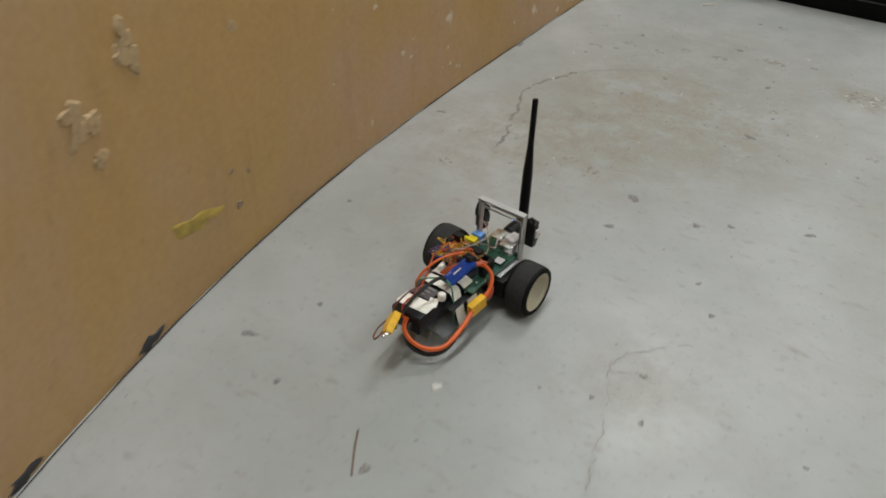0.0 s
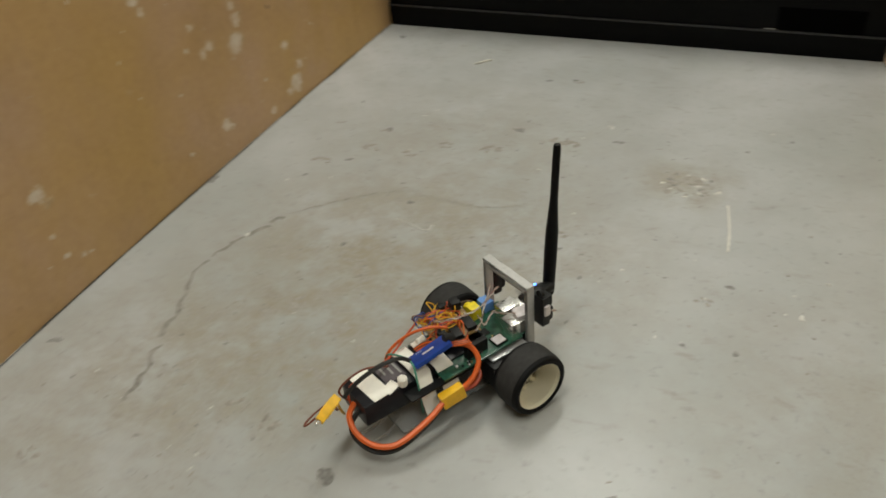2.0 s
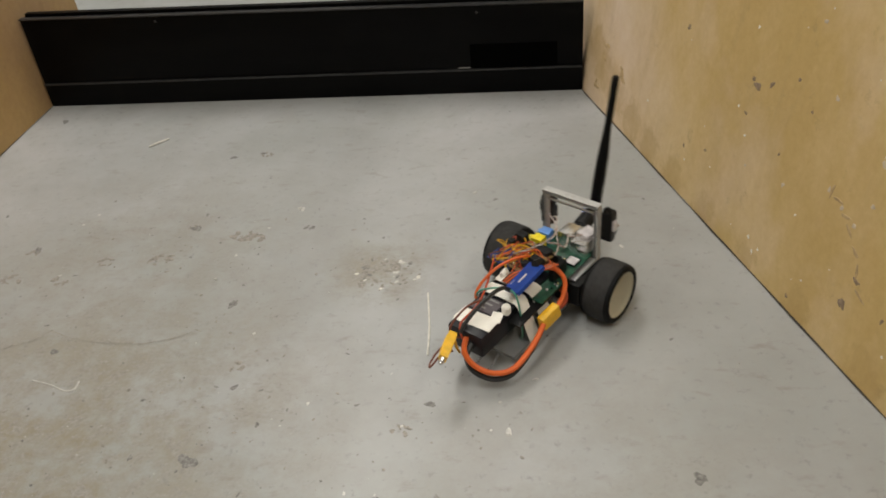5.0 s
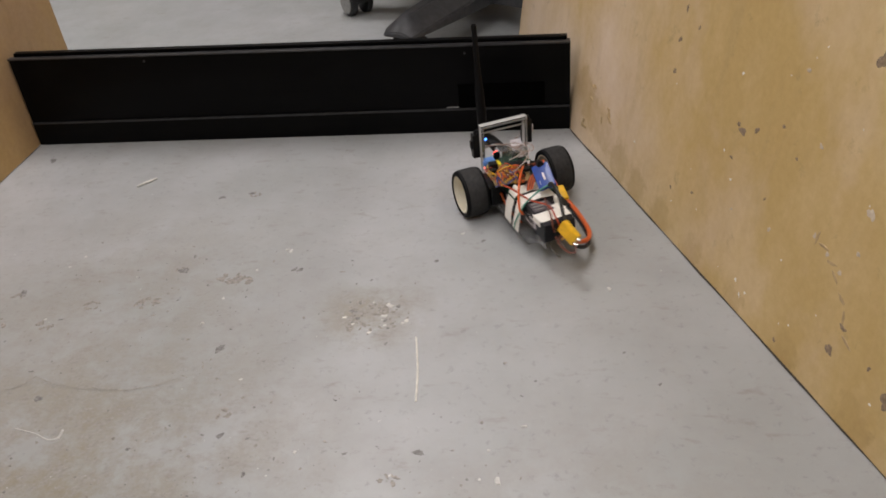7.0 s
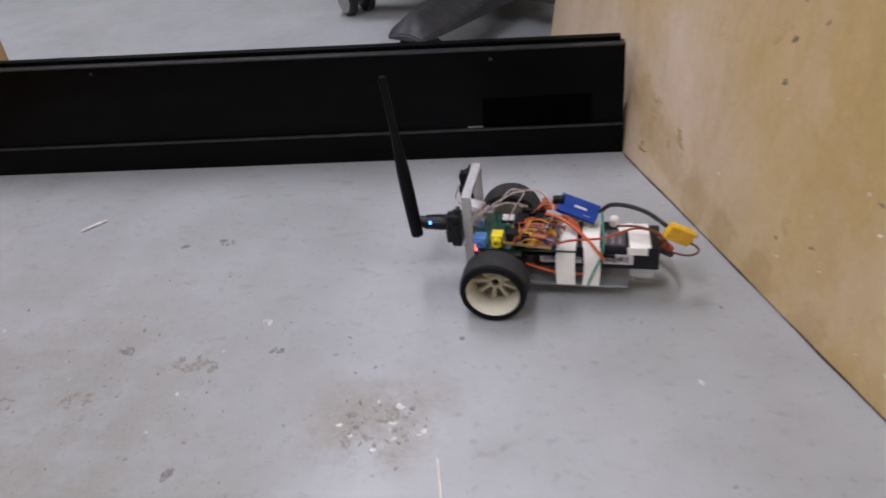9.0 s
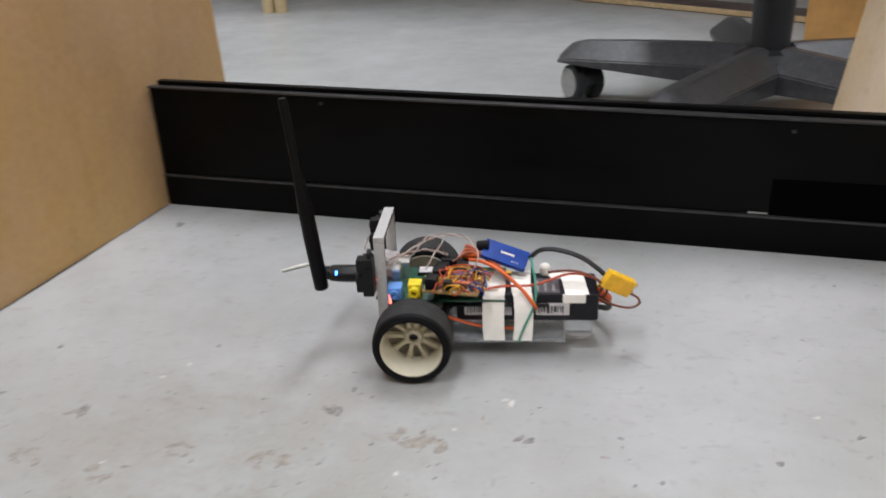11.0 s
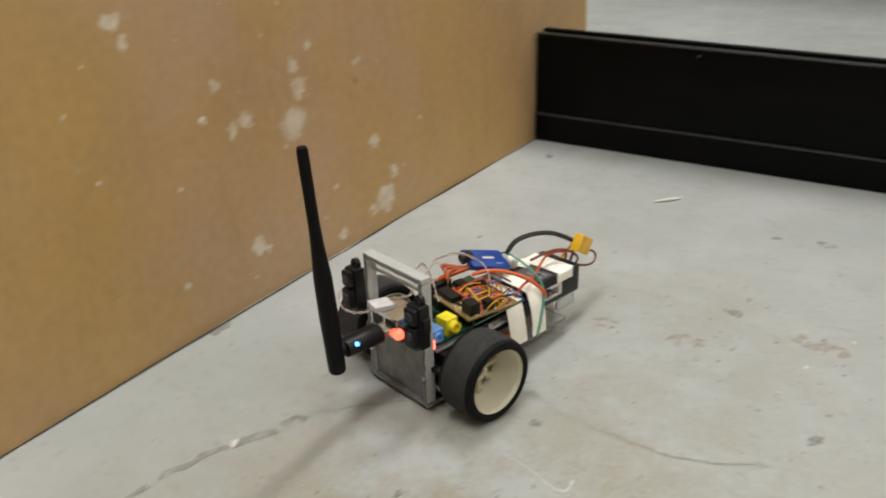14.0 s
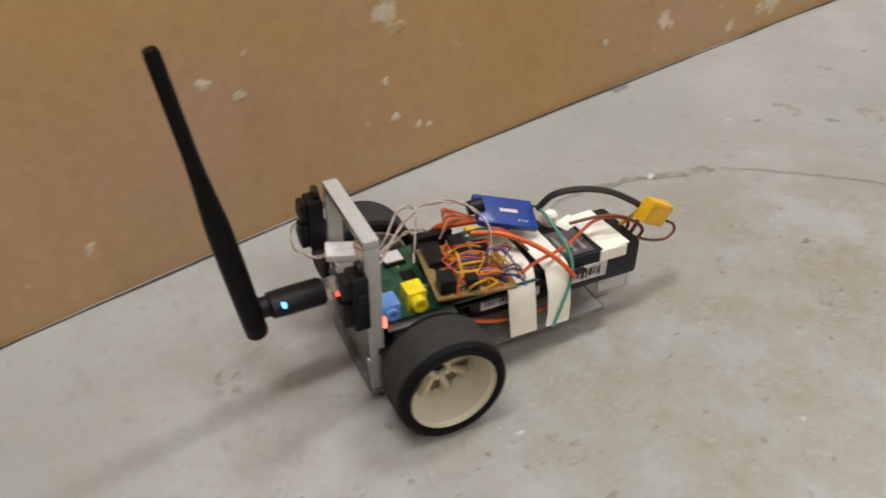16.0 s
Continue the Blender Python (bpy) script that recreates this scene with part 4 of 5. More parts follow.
def aerial_pose(yaw=0.0, dx=0.0, dy=0.0, dz=0.0):
    """The aerial on its hinge at the end of the stick, its tip swayed by dx, dy."""
    foot = stick_pose(yaw) @ AERIAL_FOOT
    way = AERIAL_TIP + Vector((dx, dy, 0)) - foot
    return Matrix.Translation(foot + Vector((0, 0, dz))) @ way.to_track_quat("Z", "Y").to_matrix().to_4x4()


def build_computer(robot):
    z = 0.0516
    board = part("circuit_board", box(-0.0310, -0.0170, -0.0245, 0.0245, 0.0500, z, 0.0003, bm=box(-0.0172, 0.0675, -0.0285, 0.0275, 0.0500, z, 0.0003)), PCB, robot, "green computer board")
    part("usb_socket", box(-0.0325, -0.0140, -0.0075, 0.0060, z, z + 0.0155, 0.0005), STEEL, board, "bright metal twin socket")
    part("network_socket", box(-0.0300, -0.0085, 0.0085, 0.0240, z, z + 0.0135, 0.0005), STEEL, board, "bright metal socket")
    for y0, y1, z0, z1, x in ((-0.0062, 0.0047, 0.0018, 0.0062, -0.0328), (-0.0062, 0.0047, 0.0088, 0.0132, -0.0328), (0.0105, 0.0220, 0.0020, 0.0105, -0.0303)):
        part("socket_opening", box(x, x + 0.0006, y0, y1, z + z0, z + z1), PLASTIC, board)
    part("audio_jack", box(-0.0212, -0.0105, -0.0290, -0.0175, z, z + 0.0100, 0.0008), BLUE_JACK, board, "blue plastic socket")
    part("audio_barrel", lathe([(0.0018, -0.0312), (0.0034, -0.0312), (0.0034, -0.0285), (0.0018, -0.0285)], 16, "y", Matrix.Translation((-0.0159, 0, z + 0.0052)), closed=True), BLUE_JACK, board)
    part("video_jack", box(-0.0058, 0.0042, -0.0270, -0.0160, z, z + 0.0120, 0.0007), YELLOW_JACK, board, "yellow plastic socket")
    part("video_barrel", lathe([(0.0020, -0.0315), (0.0040, -0.0315), (0.0040, -0.0265), (0.0020, -0.0265)], 18, "y", Matrix.Translation((-0.0008, 0, z + 0.0066)), closed=True), YELLOW_JACK, board)
    for x, y, w, d, h in ((0.020, 0.004, 0.012, 0.012, 0.0014), (0.006, 0.002, 0.008, 0.008, 0.0011), (0.003, 0.0185, 0.012, 0.012, 0.0021), (0.026, 0.019, 0.005, 0.005, 0.0030), (0.0335, -0.020, 0.004, 0.004, 0.0040)):
        part("chip", box(x - w / 2, x + w / 2, y - d / 2, y + d / 2, z, z + h, 0.0003), PLASTIC, board)
    part("memory_sticker", box(-0.0020, 0.0085, 0.0140, 0.0235, z + 0.0021, z + 0.0025), LABEL, board, "small white sticker")
    rng = random.Random(3)
    for k in range(26):
        x, y = rng.uniform(-0.002, 0.064), rng.uniform(-0.014, 0.026)
        part("component", box(x, x + rng.uniform(0.001, 0.003), y, y + rng.uniform(0.0008, 0.002), z, z + rng.uniform(0.0006, 0.0022)), rng.choice([STEEL, PLASTIC, GOLD, LABEL]), board)
    # added dark plate that blocks the red light from behind
    part("led_blocker", box(-0.0300, -0.0284, -0.0125, -0.0036, z, z + 0.0095, 0.0004), PLASTIC, board)
    part("power_led", lathe([(0.0002, -0.0355), (0.0020, -0.0351), (0.0033, -0.0338), (0.0036, -0.0320), (0.0036, -0.0300)], 18, "x", Matrix.Translation((0, -0.0080, z + 0.0050))), LED_RED, board, "glowing red light")
    part("status_led", box(-0.0204, -0.0184, -0.0292, -0.0262, z - 0.0030, z + 0.0048, 0.0006), LED_WHITE, board, "glowing pale light")
    part("white_tag", box(-0.0075, 0.0075, -0.0065, 0.0065, -0.0018, 0.0018, 0.0006, m=pose(-0.0262, 0.0168, 0.0675, 0, 4, -14)), LABEL, robot, "white paper tag")
    # wireless stick with its tall aerial
    dongle = part("wireless_stick", lathe([(0.0050, -0.0705), (0.0072, -0.0695), (0.0076, -0.0600), (0.0076, -0.0430), (0.0066, -0.0415)], 24, "x", Matrix.Translation((0, 0.0005, 0.0590)) @ Matrix.Diagonal((1, 1.1, 0.85, 1))), PLASTIC, robot, "black wireless stick")
    part("plug", box(-0.0418, -0.0329, -0.0060, 0.0065, 0.0565, 0.0615, 0.0004), STEEL, dongle)
    part("status_light", box(-0.0649, -0.0629, -0.0078, -0.0053, 0.0614, 0.0636, 0.0006), LED_BLUE, dongle, "glowing blue light")
    m = aerial_pose()
    n = (AERIAL_TIP - AERIAL_FOOT).length
    prof = [(0.0002, 0.0), (0.0052, 0.0), (0.0056, 0.001), (0.0058, 0.012), (0.0060, 0.30 * n), (0.0057, 0.45 * n), (0.0047, 0.54 * n), (0.0039, 0.62 * n), (0.0035, 0.69 * n), (0.0034, 0.985 * n), (0.0028, n), (0.0002, n)]
    aerial = part("aerial", lathe(prof, 24, "z"), ANTENNA, robot, "tall tapered black aerial")
    aerial.matrix_basis = m
    part("aerial_hinge", lathe([(0.0055, -0.0765), (0.0055, -0.0700)], 18, "x", Matrix.Translation((0, 0.001, 0.0588))), PLASTIC, dongle)
    # hand-wired board on top
    perf = part("perfboard", box(0.0140, 0.0560, -0.0310, 0.0130, 0.0638, 0.0653, 0.0003, m=None), PERF, robot, "tan hand-wired prototype board")
    part("header", box(0.0160, 0.0380, 0.0150, 0.0205, 0.0516, 0.0640, 0.0006), PLASTIC, robot, "black pin header")
    part("header", box(0.0150, 0.0170, -0.0300, 0.0120, 0.0520, 0.0638, 0.0004), PLASTIC, robot, "black pin header")
    for x, y, w, d, h in ((0.021, 0.002, 0.009, 0.018, 0.0702), (0.0360, 0.007, 0.008, 0.016, 0.0700), (0.0205, -0.0245, 0.0085, 0.0100, 0.0745), (0.047, 0.002, 0.007, 0.010, 0.0700), (0.0330, -0.0265, 0.0060, 0.0060, 0.0730)):
        part("chip", box(x - w / 2, x + w / 2, y - d / 2, y + d / 2, 0.0662, h, 0.0005), PLASTIC, perf)
        for k in range(6):
            yy = y - d / 2 + d * (k + 0.5) / 6
            for s in (-1, 1):
                px = x + s * (w / 2 + 0.0006)
                part("pin", box(px - 0.0005, px + 0.0005, yy - 0.0005, yy + 0.0005, 0.0653, 0.0672), STEEL, perf)
    for k in range(40):
        x, y = rng.uniform(0.016, 0.054), rng.uniform(-0.029, -0.004)
        part("solder_joint", lathe([(0.0011, 0.0653), (0.0007, 0.0662), (0.0001, 0.0666)], 7, "z", Matrix.Translation((x, y, 0))), GOLD if k % 3 else STEEL, perf)


def wire(robot, name, points, r, mat, label=""):
    return part(name, tube(points, r, 7, 6), mat, robot, label)


PLUG_ROOT, PLUG_ARM = Vector((0.0860, 0.0060, 0.0700)), Vector((0.0585, -0.0180, -0.0035))


def build_battery(robot):
    pack = part("battery_pack", box(0.0300, 0.1370, -0.0243, 0.0128, 0.0317, 0.0541, 0.0028), BATTERY, robot, "black wrapped battery pack")
    rng = random.Random(31)
    for x0, x1 in ((0.0363, 0.0720), (0.0900, 0.1152)):
        part("label", box(x0, x1, -0.0248, -0.0242, 0.0370, 0.0470), LABEL, pack, "white printed label")
        x = x0 + 0.0022
        while x < x1 - 0.005:
            w = rng.uniform(0.0006, 0.0022)
            part("print_bar", box(x, x + w, -0.0251, -0.0248, 0.0388 + rng.choice((0, 0.001)), 0.0450), INK, pack)
            x += w + rng.uniform(0.0006, 0.0012)
    part("label", box(0.0890, 0.1080, -0.0215, 0.0020, 0.0540, 0.0544), LABEL_DARK, pack, "dark printed label")
    for k in range(3):
        part("print_bar", box(0.0905 + 0.006 * k, 0.0925 + 0.006 * k, -0.0190, -0.0020 - 0.003 * k, 0.0544, 0.0547), CASTOR_GREY, pack)
    for x0, x1, skew in ((0.0509, 0.0669, -0.0010), (0.0727, 0.0872, 0.0015)):
        section = [(-0.0332, 0.0203), (-0.0322, 0.0300), (-0.0300, 0.0420), (-0.0262, 0.0535), (-0.0235, 0.0556), (-0.0050, 0.0565), (0.0115, 0.0556), (0.0150, 0.0530), (0.0205, 0.0400), (0.0250, 0.0285), (0.0275, 0.0203)]
        bm = bmesh.new()
        rows = []
        for k, (y, z) in enumerate(section):
            shift, away = skew * math.sin(k * 0.9), Vector((0, y + 0.008, z - 0.035)).normalized() * 0.0007
            rows.append([bm.verts.new(v) for v in ((x0 + shift, y, z), (x1 + shift * 0.6, y, z), (x1 + shift * 0.6, y + away.y, z + away.z), (x0 + shift, y + away.y, z + away.z))])
        for p, q in zip(rows, rows[1:]):
            for i in range(4):
                bm.faces.new((p[i], p[(i + 1) % 4], q[(i + 1) % 4], q[i]))
        bm.faces.new(rows[0])
        bm.faces.new(rows[-1])
        part("tape_strip", bm, TAPE, robot, "cream paper tape wrapped round the pack")
    part("tape_roll", lathe([(0.0002, 0.0), (0.0024, 0.0), (0.0028, 0.001), (0.0028, 0.0085), (0.0020, 0.0095), (0.0002, 0.0095)], 14, "x", pose(0.0530, -0.0215, 0.0585, 0, 0, 8)), TAPE, robot, "rolled-up end of the tape")
    bm = box(-0.0088, 0.0088, -0.0190, 0.0180, 0.0541, 0.0548, 0.0002, m=pose(0.1195, -0.0055, 0, 0, 0, 4))
    box(0.1100, 0.1270, -0.0254, -0.0244, 0.0475, 0.0546, 0.0002, bm=bm)
    part("tape_strip", bm, TAPE, robot, "cream paper tape across the tail of the pack")
    bm = box(-0.0070, 0.0070, -0.0050, 0.0050, 0.0548, 0.0554, 0.0002, m=pose(0.1080, 0.0070, -0.0007, 0, 0, 20))
    part("tape_strip", bm, TAPE, robot, "short cream paper tape on the pack")
    part("foam_plug", lathe([(0.0035, 0.0565), (0.0042, 0.0580), (0.0042, 0.0640), (0.003, 0.0655)], 14, "z", Matrix.Translation((0.0979, 0.0105, -0.0030))), TAPE, robot)
    m = pose(0.0670, 0.0090, 0.0710, 18, 17, -9)
    module = part("blue_module", box(-0.0180, 0.0180, -0.0100, 0.0100, -0.0020, 0.0020, 0.0012, m=m), BLUE_MODULE, robot, "blue shrink-wrapped power module")
    part("print_bar", box(-0.0040, 0.0070, -0.0010, 0.0012, 0.0021, 0.0024, m=m), LABEL, module)
    for k in range(3):
        part("print_bar", box(0.0060 + 0.0022 * k, 0.0070 + 0.0022 * k, -0.0068, -0.0058, 0.0021, 0.0024, m=m), LABEL, module)
    part("capacitor", lathe([(0.0002, 0.0), (0.0038, 0.0), (0.0040, 0.001), (0.0040, 0.009), (0.0002, 0.0092)], 18, "z", pose(0.0455, 0.0125, 0.0775, 0, 80, -9)), PLASTIC, robot)
    m = pose(0, 0, 0, 8, 30, 16)
    plug = part("power_plug", box(-0.0125, 0.0115, -0.0038, 0.0038, -0.0070, 0.0070, 0.0012, m=m), YELLOW, robot, "yellow power plug")
    for d in (-1, 1):
        part("ridge", box(-0.0090, 0.0060, -0.0043, 0.0043, d * 0.0050 - 0.0008, d * 0.0050 + 0.0008, 0.0003, m=m), YELLOW, plug)
        part("solder_tip", lathe([(0.0022, 0.011), (0.0018, 0.0150), (0.0003, 0.0160)], 12, "x", m @ pose(0, 0, 0.0035 * d)), STEEL, plug)
    wire(plug, "balance_lead", [(-0.022, 0.010, -0.014), (-0.015, 0.006, -0.006), (-0.009, 0.002, 0.003)], 0.0012, YELLOW_W)
    wire(plug, "balance_lead", [(-0.022, 0.004, -0.018), (-0.015, 0.000, -0.010), (-0.009, 0.000, 0.001)], 0.0012, BROWN_W)
    wire(plug, "tail_loop", [(0.009, -0.001, -0.008), (0.015, -0.001, -0.012), (0.0155, -0.002, -0.0165), (0.008, -0.004, -0.0185), (-0.005, -0.005, -0.0150), (-0.018, -0.003, -0.0090)], 0.0009, BROWN_W)
    # the cable that carries the plug springs from the module
    springy = wire(robot, "plug_cable", [Vector(p) - PLUG_ROOT for p in ((0.0860, 0.0060, 0.0700), (0.0940, 0.0040, 0.0785), (0.1080, 0.0000, 0.0810), (0.1240, -0.0050, 0.0785), (0.1370, -0.0100, 0.0720), tuple(PLUG_ROOT + PLUG_ARM))], 0.0019, BLACK_W, "thick black power cable")
    springy.location = PLUG_ROOT
    m = pose(0.0655, 0.0335, 0.0375, 0, 12, -8)
    part("power_plug", box(-0.0110, 0.0110, -0.0040, 0.0040, -0.0070, 0.0070, 0.0012, m=m), YELLOW, robot, "yellow power plug")


def build_wiring(robot):
    wire(robot, "power_cable", [(0.0760, 0.0345, 0.0365), (0.096, 0.0375, 0.0300), (0.124, 0.0365, 0.023), (0.140, 0.0265, 0.024), (0.147, 0.0115, 0.030), (0.146, 0.0000, 0.040), (0.137, -0.0040, 0.048)], 0.0026, ORANGE_W, "thick orange power cable")
    wire(robot, "power_cable", [(0.0760, 0.0330, 0.0310), (0.098, 0.0365, 0.0240), (0.125, 0.0355, 0.0165), (0.141, 0.0255, 0.0170), (0.148, 0.0105, 0.024), (0.146, 0.0020, 0.034), (0.136, 0.0010, 0.042)], 0.0024, BLACK_W, "thick black power cable")
    wire(robot, "power_cable", [(0.0550, 0.0335, 0.0390), (0.0430, 0.0335, 0.0450), (0.0330, 0.0290, 0.0550), (0.0340, 0.0200, 0.0645), (0.0430, 0.0130, 0.0690), (0.0520, 0.0090, 0.0710)], 0.0023, ORANGE_W, "thick orange power cable")
    wire(robot, "power_cable", [(0.0550, 0.0310, 0.0345), (0.042, 0.0340, 0.037), (0.034, 0.0300, 0.042), (0.036, 0.0200, 0.047)], 0.0024, RED_W)
    wire(robot, "power_cable", [(0.0400, -0.0040, 0.0735), (0.0520, -0.0120, 0.0750), (0.0660, -0.0210, 0.0705), (0.0790, -0.0280, 0.0610), (0.0880, -0.0310, 0.0500), (0.0900, -0.0275, 0.0440)], 0.0014, ORANGE_W, "orange cable")
    wire(robot, "balance_lead", [(0.100, -0.0060, 0.0640), (0.118, -0.0120, 0.0680), (0.133, -0.0150, 0.0640), (0.143, -0.0170, 0.0550), (0.140, -0.0140, 0.0460), (0.134, -0.0100, 0.0420)], 0.0010, BROWN_W)
    wire(robot, "balance_lead", [(0.0500, -0.0370, 0.0640), (0.0640, -0.0300, 0.0640), (0.090, -0.0190, 0.0600), (0.116, -0.0090, 0.0640), (0.136, -0.0100, 0.0600), (0.140, -0.0060, 0.0480), (0.134, -0.0050, 0.0420)], 0.0010, RED_W)
    band = [(0.0770, -0.0340, 0.0190), (0.0820, -0.0336, 0.0330), (0.0885, -0.0300, 0.0480), (0.0900, -0.0230, 0.0590), (0.0880, -0.0050, 0.0685), (0.0865, 0.0100, 0.0700), (0.0880, 0.0175, 0.0560), (0.0870, 0.0190, 0.0250), (0.0850, 0.0150, 0.0150)]
    wire(robot, "rubber_band", band, 0.0009, GREEN_W, "thin green band round the pack")
    # twisted pairs from the sensors over the board
    for name, line in (("a", [(-0.0230, -0.0240, 0.0760), (-0.0120, -0.0120, 0.0800), (0.0060, 0.0040, 0.0860), (0.0240, 0.0090, 0.0890), (0.0400, 0.0030, 0.0870), (0.0470, -0.0110, 0.0790), (0.0400, -0.0240, 0.0680)]),
                       ("b", [(-0.032, -0.024, 0.068), (-0.018, -0.012, 0.078), (0.002, 0.000, 0.080), (0.014, 0.010, 0.074), (0.022, 0.012, 0.070)]),
                       ("d", [(-0.0200, 0.0160, 0.0680), (-0.0060, 0.0080, 0.0720), (0.0060, 0.0160, 0.0840), (0.0180, 0.0200, 0.0800), (0.0120, 0.0060, 0.0740), (0.0060, -0.0060, 0.0660)]),
                       ("c", [(-0.0330, 0.0400, 0.0800), (-0.0440, 0.0400, 0.0740), (-0.0470, 0.0320, 0.0670), (-0.0410, 0.0220, 0.0650), (-0.0335, 0.0170, 0.0672)])):
        line = smooth_line(line, 10)
        for phase, mat in ((0, PINK_W), (math.pi, PALE_W)):
            pts = []
            for i, p in enumerate(line):
                a = i * 0.75 + phase
                pts.append(p + Vector((0.3 * math.cos(a), math.cos(a), math.sin(a))) * 0.0007)
            part("sensor_lead", tube(pts, 0.00045, 6, 1), mat, robot)
    # the bird's nest of hook-up wire on the hand-wired board
    rng = random.Random(21)
    for k in range(36):
        mat = [RED_W, YELLOW_W, YELLOW_W, ORANGE_W, BROWN_W, BLUE_W, RED_W][k % 7]
        x, y = rng.uniform(0.026, 0.055), rng.uniform(-0.029, 0.002)
        ang, span = rng.uniform(0, 6.28), rng.uniform(0.010, 0.024)
        ex, ey = min(0.060, max(0.024, x + span * math.cos(ang))), min(0.010, max(-0.032, y + span * math.sin(ang)))
        h = rng.uniform(0.0675, 0.0755)
        mid = ((x + ex) / 2 + rng.uniform(-0.006, 0.006), (y + ey) / 2 + rng.uniform(-0.006, 0.006), h)
        wire(robot, "hookup_wire", [(x, y, 0.0655), (x + rng.uniform(-0.003, 0.003), y, h - 0.003), mid, (ex, ey + rng.uniform(-0.003, 0.003), h - 0.004), (ex, ey, 0.0655)], rng.uniform(0.00042, 0.00065), mat)
    for k in range(22):
        y, x, d = rng.uniform(-0.028, 0.000), rng.uniform(0.022, 0.032), rng.uniform(0.014, 0.024)
        h, bow = rng.uniform(0.0668, 0.0700), rng.uniform(-0.005, 0.005)
        wire(robot, "hookup_wire", [(x, y, 0.0656), (x + 0.15 * d, y + 0.3 * bow, h), (x + 0.5 * d, y + bow, h + 0.001), (x + 0.85 * d, y + 0.4 * bow, h), (x + d, y, 0.0656)], 0.0006, (YELLOW_W, ORANGE_W, YELLOW_W, BROWN_W, RED_W, BLUE_W)[k % 6])
    for k in range(6):
        y = -0.006 + 0.0045 * k
        wire(robot, "ribbon_wire", [(0.026 + 0.002 * k, 0.006 + 0.002 * k, 0.067), (0.036, 0.014 + 0.002 * k, 0.0700 + 0.0006 * k), (0.047, 0.010 + 0.0012 * k, 0.0705), (0.060, y * 0.4 - 0.004, 0.0680), (0.070, y * 0.3 - 0.012, 0.0600)], 0.0007, ORANGE_W if k % 2 else BROWN_W)
    for k in range(3):
        wire(robot, "motor_lead", [(0.024, -0.0270 + 0.001 * k, 0.036), (0.045, -0.0285 + 0.001 * k, 0.030), (0.066, -0.0280 + 0.001 * k, 0.0275), (0.078, -0.0240, 0.0250)], 0.0009, (ORANGE_W, RED_W, BROWN_W)[k])


def build_robot():
    robot = tagged(new("robot_car"), "two-wheeled robot car of bare electronics, taped battery and tall black aerial", "robot")
    build_chassis(robot)
    build_frame(robot)
    build_computer(robot)
    build_battery(robot)
    build_wiring(robot)
    # the hand-wired board sits askew and overhangs the edge
    centre = Vector((0.0350, -0.0090, 0))
    askew = Matrix.Translation(centre + Vector((-0.0050, -0.0085, -0.0020))) @ Matrix.Rotation(radians(-9), 4, "Z") @ Matrix.Translation(-centre)
    for ob in robot.children:
        if ob.name.split(".")[0] in ("perfboard", "hookup_wire"):
            ob.matrix_basis = askew
        ob.location.z += DROP
    return robot, build_wheel(1, robot), build_wheel(-1, robot)


floor = build_room()
build_lamps()
build_boards()
build_panel()
build_beyond()
build_litter()
robot, wheel_b, wheel_a = build_robot()
plug = next(ob for ob in robot.children if ob.name.startswith("power_plug"))
plug_cable = next(ob for ob in robot.children if ob.name.startswith("plug_cable"))
aerial = next(ob for ob in robot.children if ob.name.startswith("aerial") and "hinge" not in ob.name)
stick = next(ob for ob in robot.children if ob.name.startswith("wireless_stick"))
build_floor_marks(floor)
build_grit()


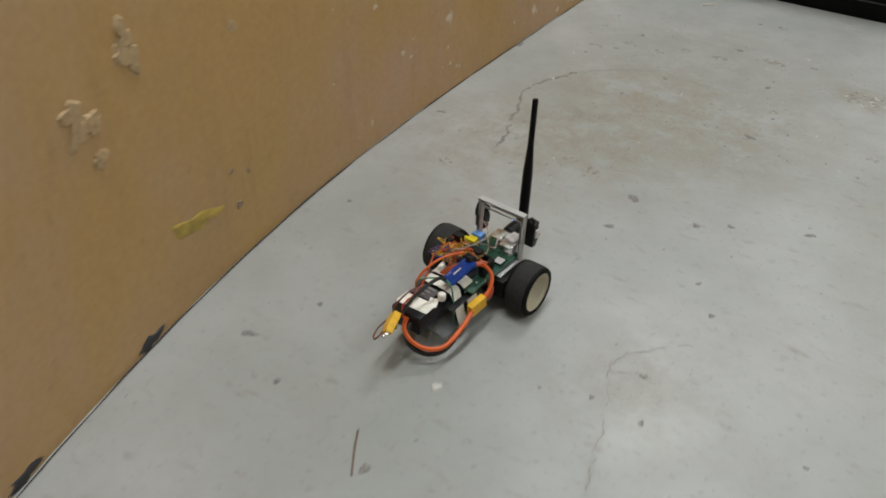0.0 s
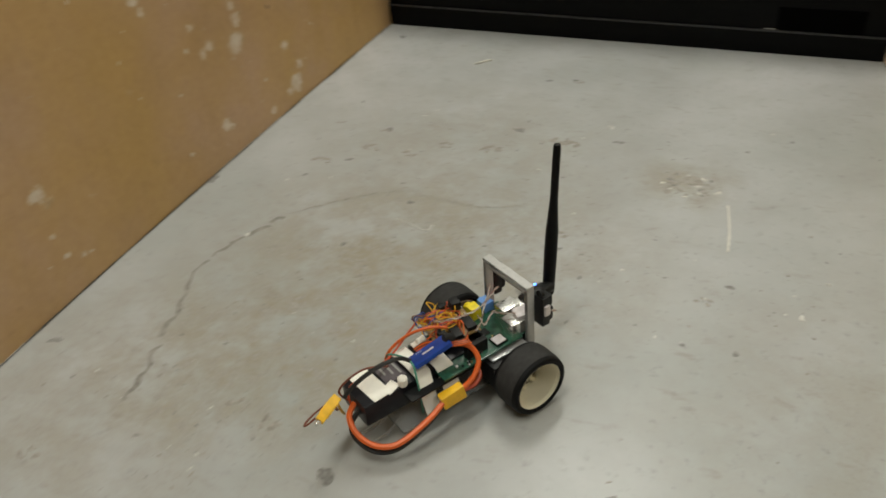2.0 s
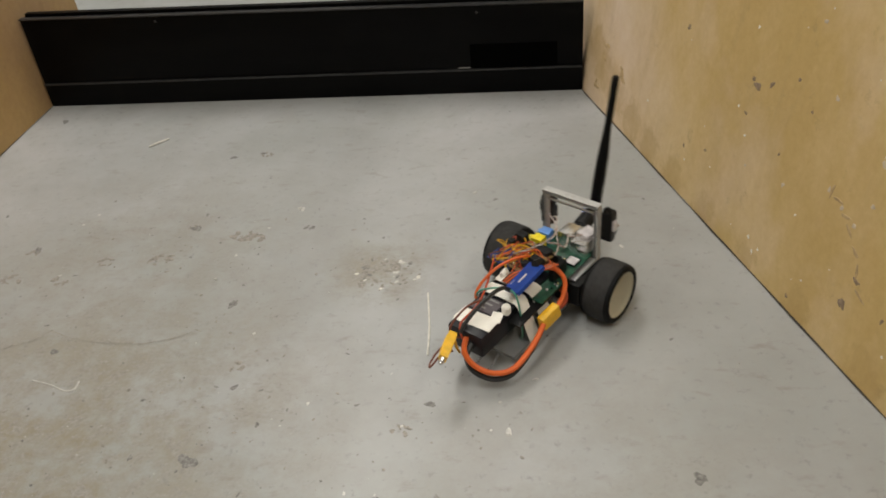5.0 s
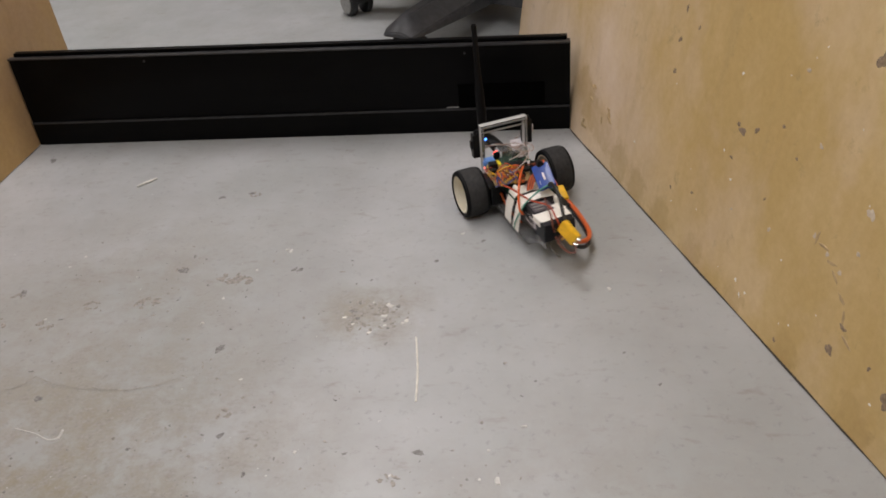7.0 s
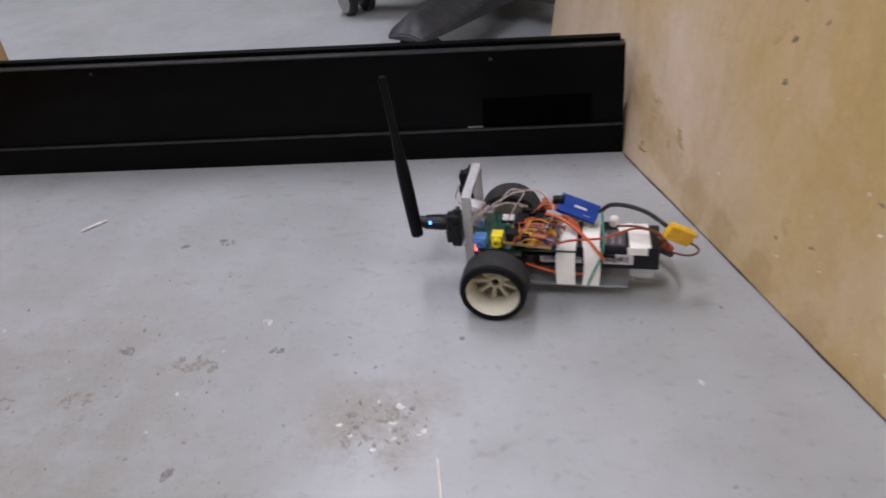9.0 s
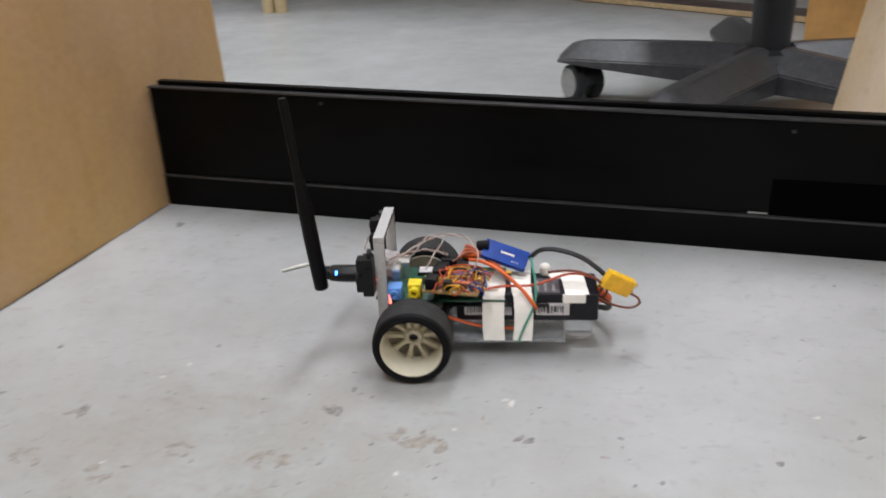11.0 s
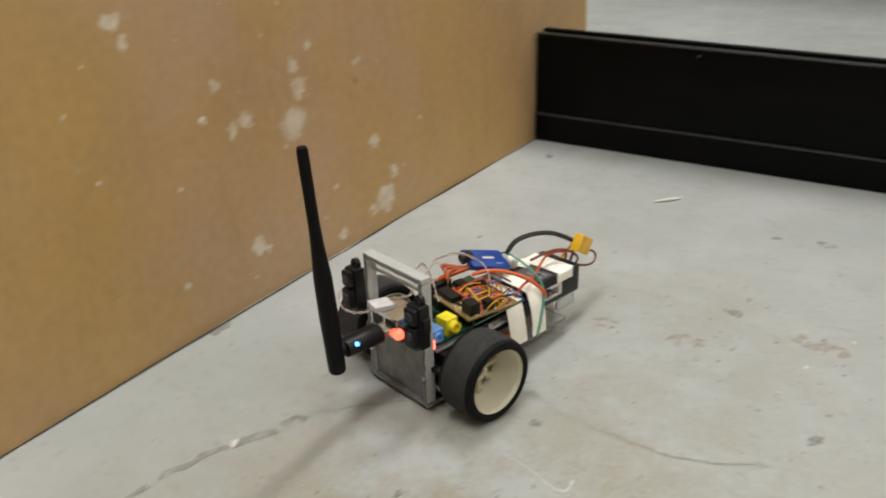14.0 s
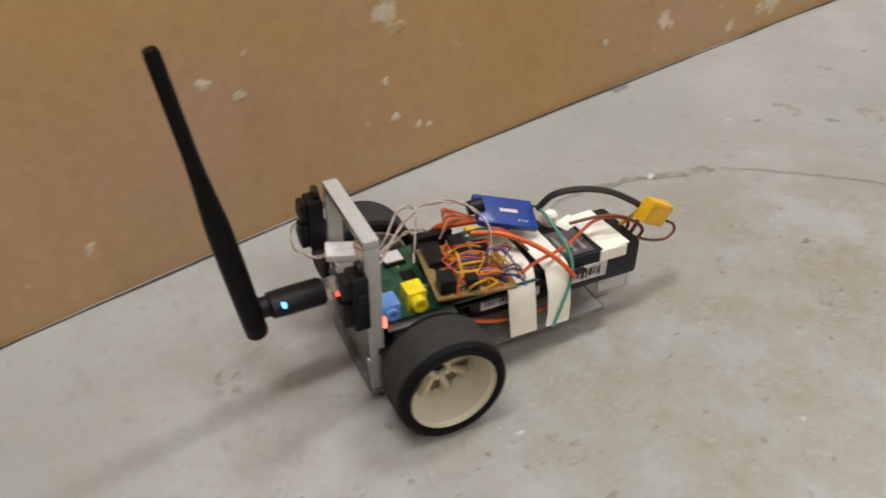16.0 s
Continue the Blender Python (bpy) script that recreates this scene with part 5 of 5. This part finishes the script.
def motions():
    # seconds, x, y, heading of the tail in degrees
    course = [
        (0, 0.3047, -1.2200, -95.1),
        (0.5, 0.3247, -1.0987, -103.0),
        (1, 0.3527, -0.9845, -109.1),
        (1.5, 0.4022, -0.8763, -116.5),
        (2, 0.4628, -0.7772, -122.0),
        (2.5, 0.5273, -0.6762, -129.0),
        (3, 0.6047, -0.5943, -136.2),
        (3.5, 0.6866, -0.5246, -143.0),
        (4, 0.7783, -0.4695, -149.7),
        (4.4, 0.8265, -0.4389, -149.4),
        (4.9, 0.7738, -0.4513, -129.3),
        (5.4, 0.7470, -0.3747, -101.2),
        (6, 0.7364, -0.2692, -89.1),
        (6.5, 0.7316, -0.2196, -89.2),
        (7, 0.7275, -0.1919, -64.6),
        (7.5, 0.7402, -0.2418, -55.8),
        (8, 0.6959, -0.1968, -51.0),
        (8.5, 0.6793, -0.2124, -21.3),
        (8.7, 0.6780, -0.2256, -16.2),
        (9.2, 0.6725, -0.2250, 1.5),
        (9.8, 0.6068, -0.2164, 10.6),
        (10.4, 0.5052, -0.2149, 11.7),
        (11, 0.3785, -0.2174, 12.0),
        (11.5, 0.2698, -0.2345, 7.2),
        (12, 0.1838, -0.2466, 16.0),
        (12.5, 0.1948, -0.2681, 64.3),
        (13, 0.2114, -0.2889, 92.4),
        (13.5, 0.2069, -0.4118, 83.9),
        (14, 0.1863, -0.5267, 75.3),
        (14.5, 0.1707, -0.6094, 83.4),
        (15, 0.1811, -0.6799, 91.1),
        (15.5, 0.1754, -0.7979, 84.2),
        (16, 0.1513, -0.9108, 75.5),
    ]
    walk(robot, [(t, pose(x, y, 0, 0, 0, a)) for t, x, y, a in course])
    # the wireless stick swivels and the aerial sways on its hinge: seconds, yaw, sway of the tip along and across
    sway = [(0, 0.0, -0.0103, -0.0116), (1, 1.5, -0.0023, -0.0142), (2, 5.0, 0.0043, -0.0002), (3, 7.0, 0.0048, 0.0007), (3.5, 8.0, 0.0083, 0.0077), (4, 8.0, 0.0146, 0.0145),
            (6.5, 0.0, 0.0000, 0.0000), (7, 3.0, 0.0000, 0.0000), (8, 1.0, 0.0000, 0.0000), (8.5, 2.0, 0.0000, 0.0000), (11, -3.1, 0.0000, 0.0000), (11.5, -0.8, 0.0004, -0.0035),
            (12, -4.4, -0.0024, 0.0076), (12.5, 1.4, 0.0045, -0.0025), (13, -2.9, 0.0023, -0.0070), (14, -2.1, -0.0007, -0.0037), (14.5, -3.3, -0.0030, -0.0015), (15, -1.3, -0.0058, -0.0056),
            (15.5, -1.4, -0.0068, -0.0045), (16, 2.4, -0.0104, -0.0038)]
    walk(aerial, [(t, aerial_pose(yaw, dx, dy, DROP)) for t, yaw, dx, dy in sway])
    walk(stick, [(t, stick_pose(yaw, DROP)) for t, yaw, dx, dy in sway])
    # the plug bobs on its cable behind the pack: seconds, place, tilt, roll
    bob = [(0, 0.1605, -0.0055, 0.0505, -10, -40), (4, 0.1605, -0.0055, 0.0505, -10, -40), (6.5, 0.1605, -0.0065, 0.0505, -8, -10), (7, 0.1600, -0.0065, 0.0505, -8, -20), (8, 0.1590, -0.0075, 0.0515, -4, -36),
           (8.5, 0.1530, -0.0130, 0.0587, 0, 0), (8.7, 0.1525, -0.0134, 0.0587, 0, 0), (10.8, 0.1525, -0.0134, 0.0550, 0, 0), (11, 0.1520, -0.0134, 0.0545, 0, 0), (11.5, 0.1520, -0.0134, 0.0575, 0, 0),
           (12, 0.1490, -0.0134, 0.0580, 0, 0), (12.5, 0.1525, -0.0134, 0.0560, 0, 0), (13, 0.1525, -0.0134, 0.0587, 0, 0), (16, 0.1525, -0.0134, 0.0587, 0, 0)]
    along = pose(0, 0, 0, 8, 30, 16) @ Vector((1, 0, 0))
    walk(plug, [(t, pose(x, y, z, 0, tilt, 0) @ Matrix.Rotation(radians(roll), 4, along)) for t, x, y, z, tilt, roll in bob])
    root = PLUG_ROOT + Vector((0, 0, DROP))
    walk(plug_cable, [(t, Matrix.Translation(root) @ PLUG_ARM.rotation_difference(Vector((x - 0.0080, y + 0.0014, z + 0.0043)) - root).to_matrix().to_4x4()) for t, x, y, z, tilt, roll in bob])
    # the wheels roll by the way that each of them covers over the floor
    for wheel, side in ((wheel_b, 1), (wheel_a, -1)):
        rows, rolled, last = [], 0.0, None
        for k in range(161):
            t = k / 10
            i = max(j for j in range(len(course) - 1) if course[j][0] <= t)
            (t0, x0, y0, a0), (t1, x1, y1, a1) = course[i], course[i + 1]
            f = (t - t0) / (t1 - t0)
            a = radians(a0 + (a1 - a0) * f)
            p = Vector((x0 + (x1 - x0) * f, y0 + (y1 - y0) * f)) + side * (TRACK - 0.013) * Vector((-math.sin(a), math.cos(a)))
            if last is not None:
                rolled += (p - last).dot(Vector((math.cos(a), math.sin(a)))) / R_WHEEL
            last = p
            rows.append((t, Matrix.Translation((0, TRACK * side, R_WHEEL)) @ Matrix.Rotation(rolled, 4, "Y")))
        walk(wheel, rows)


motions()
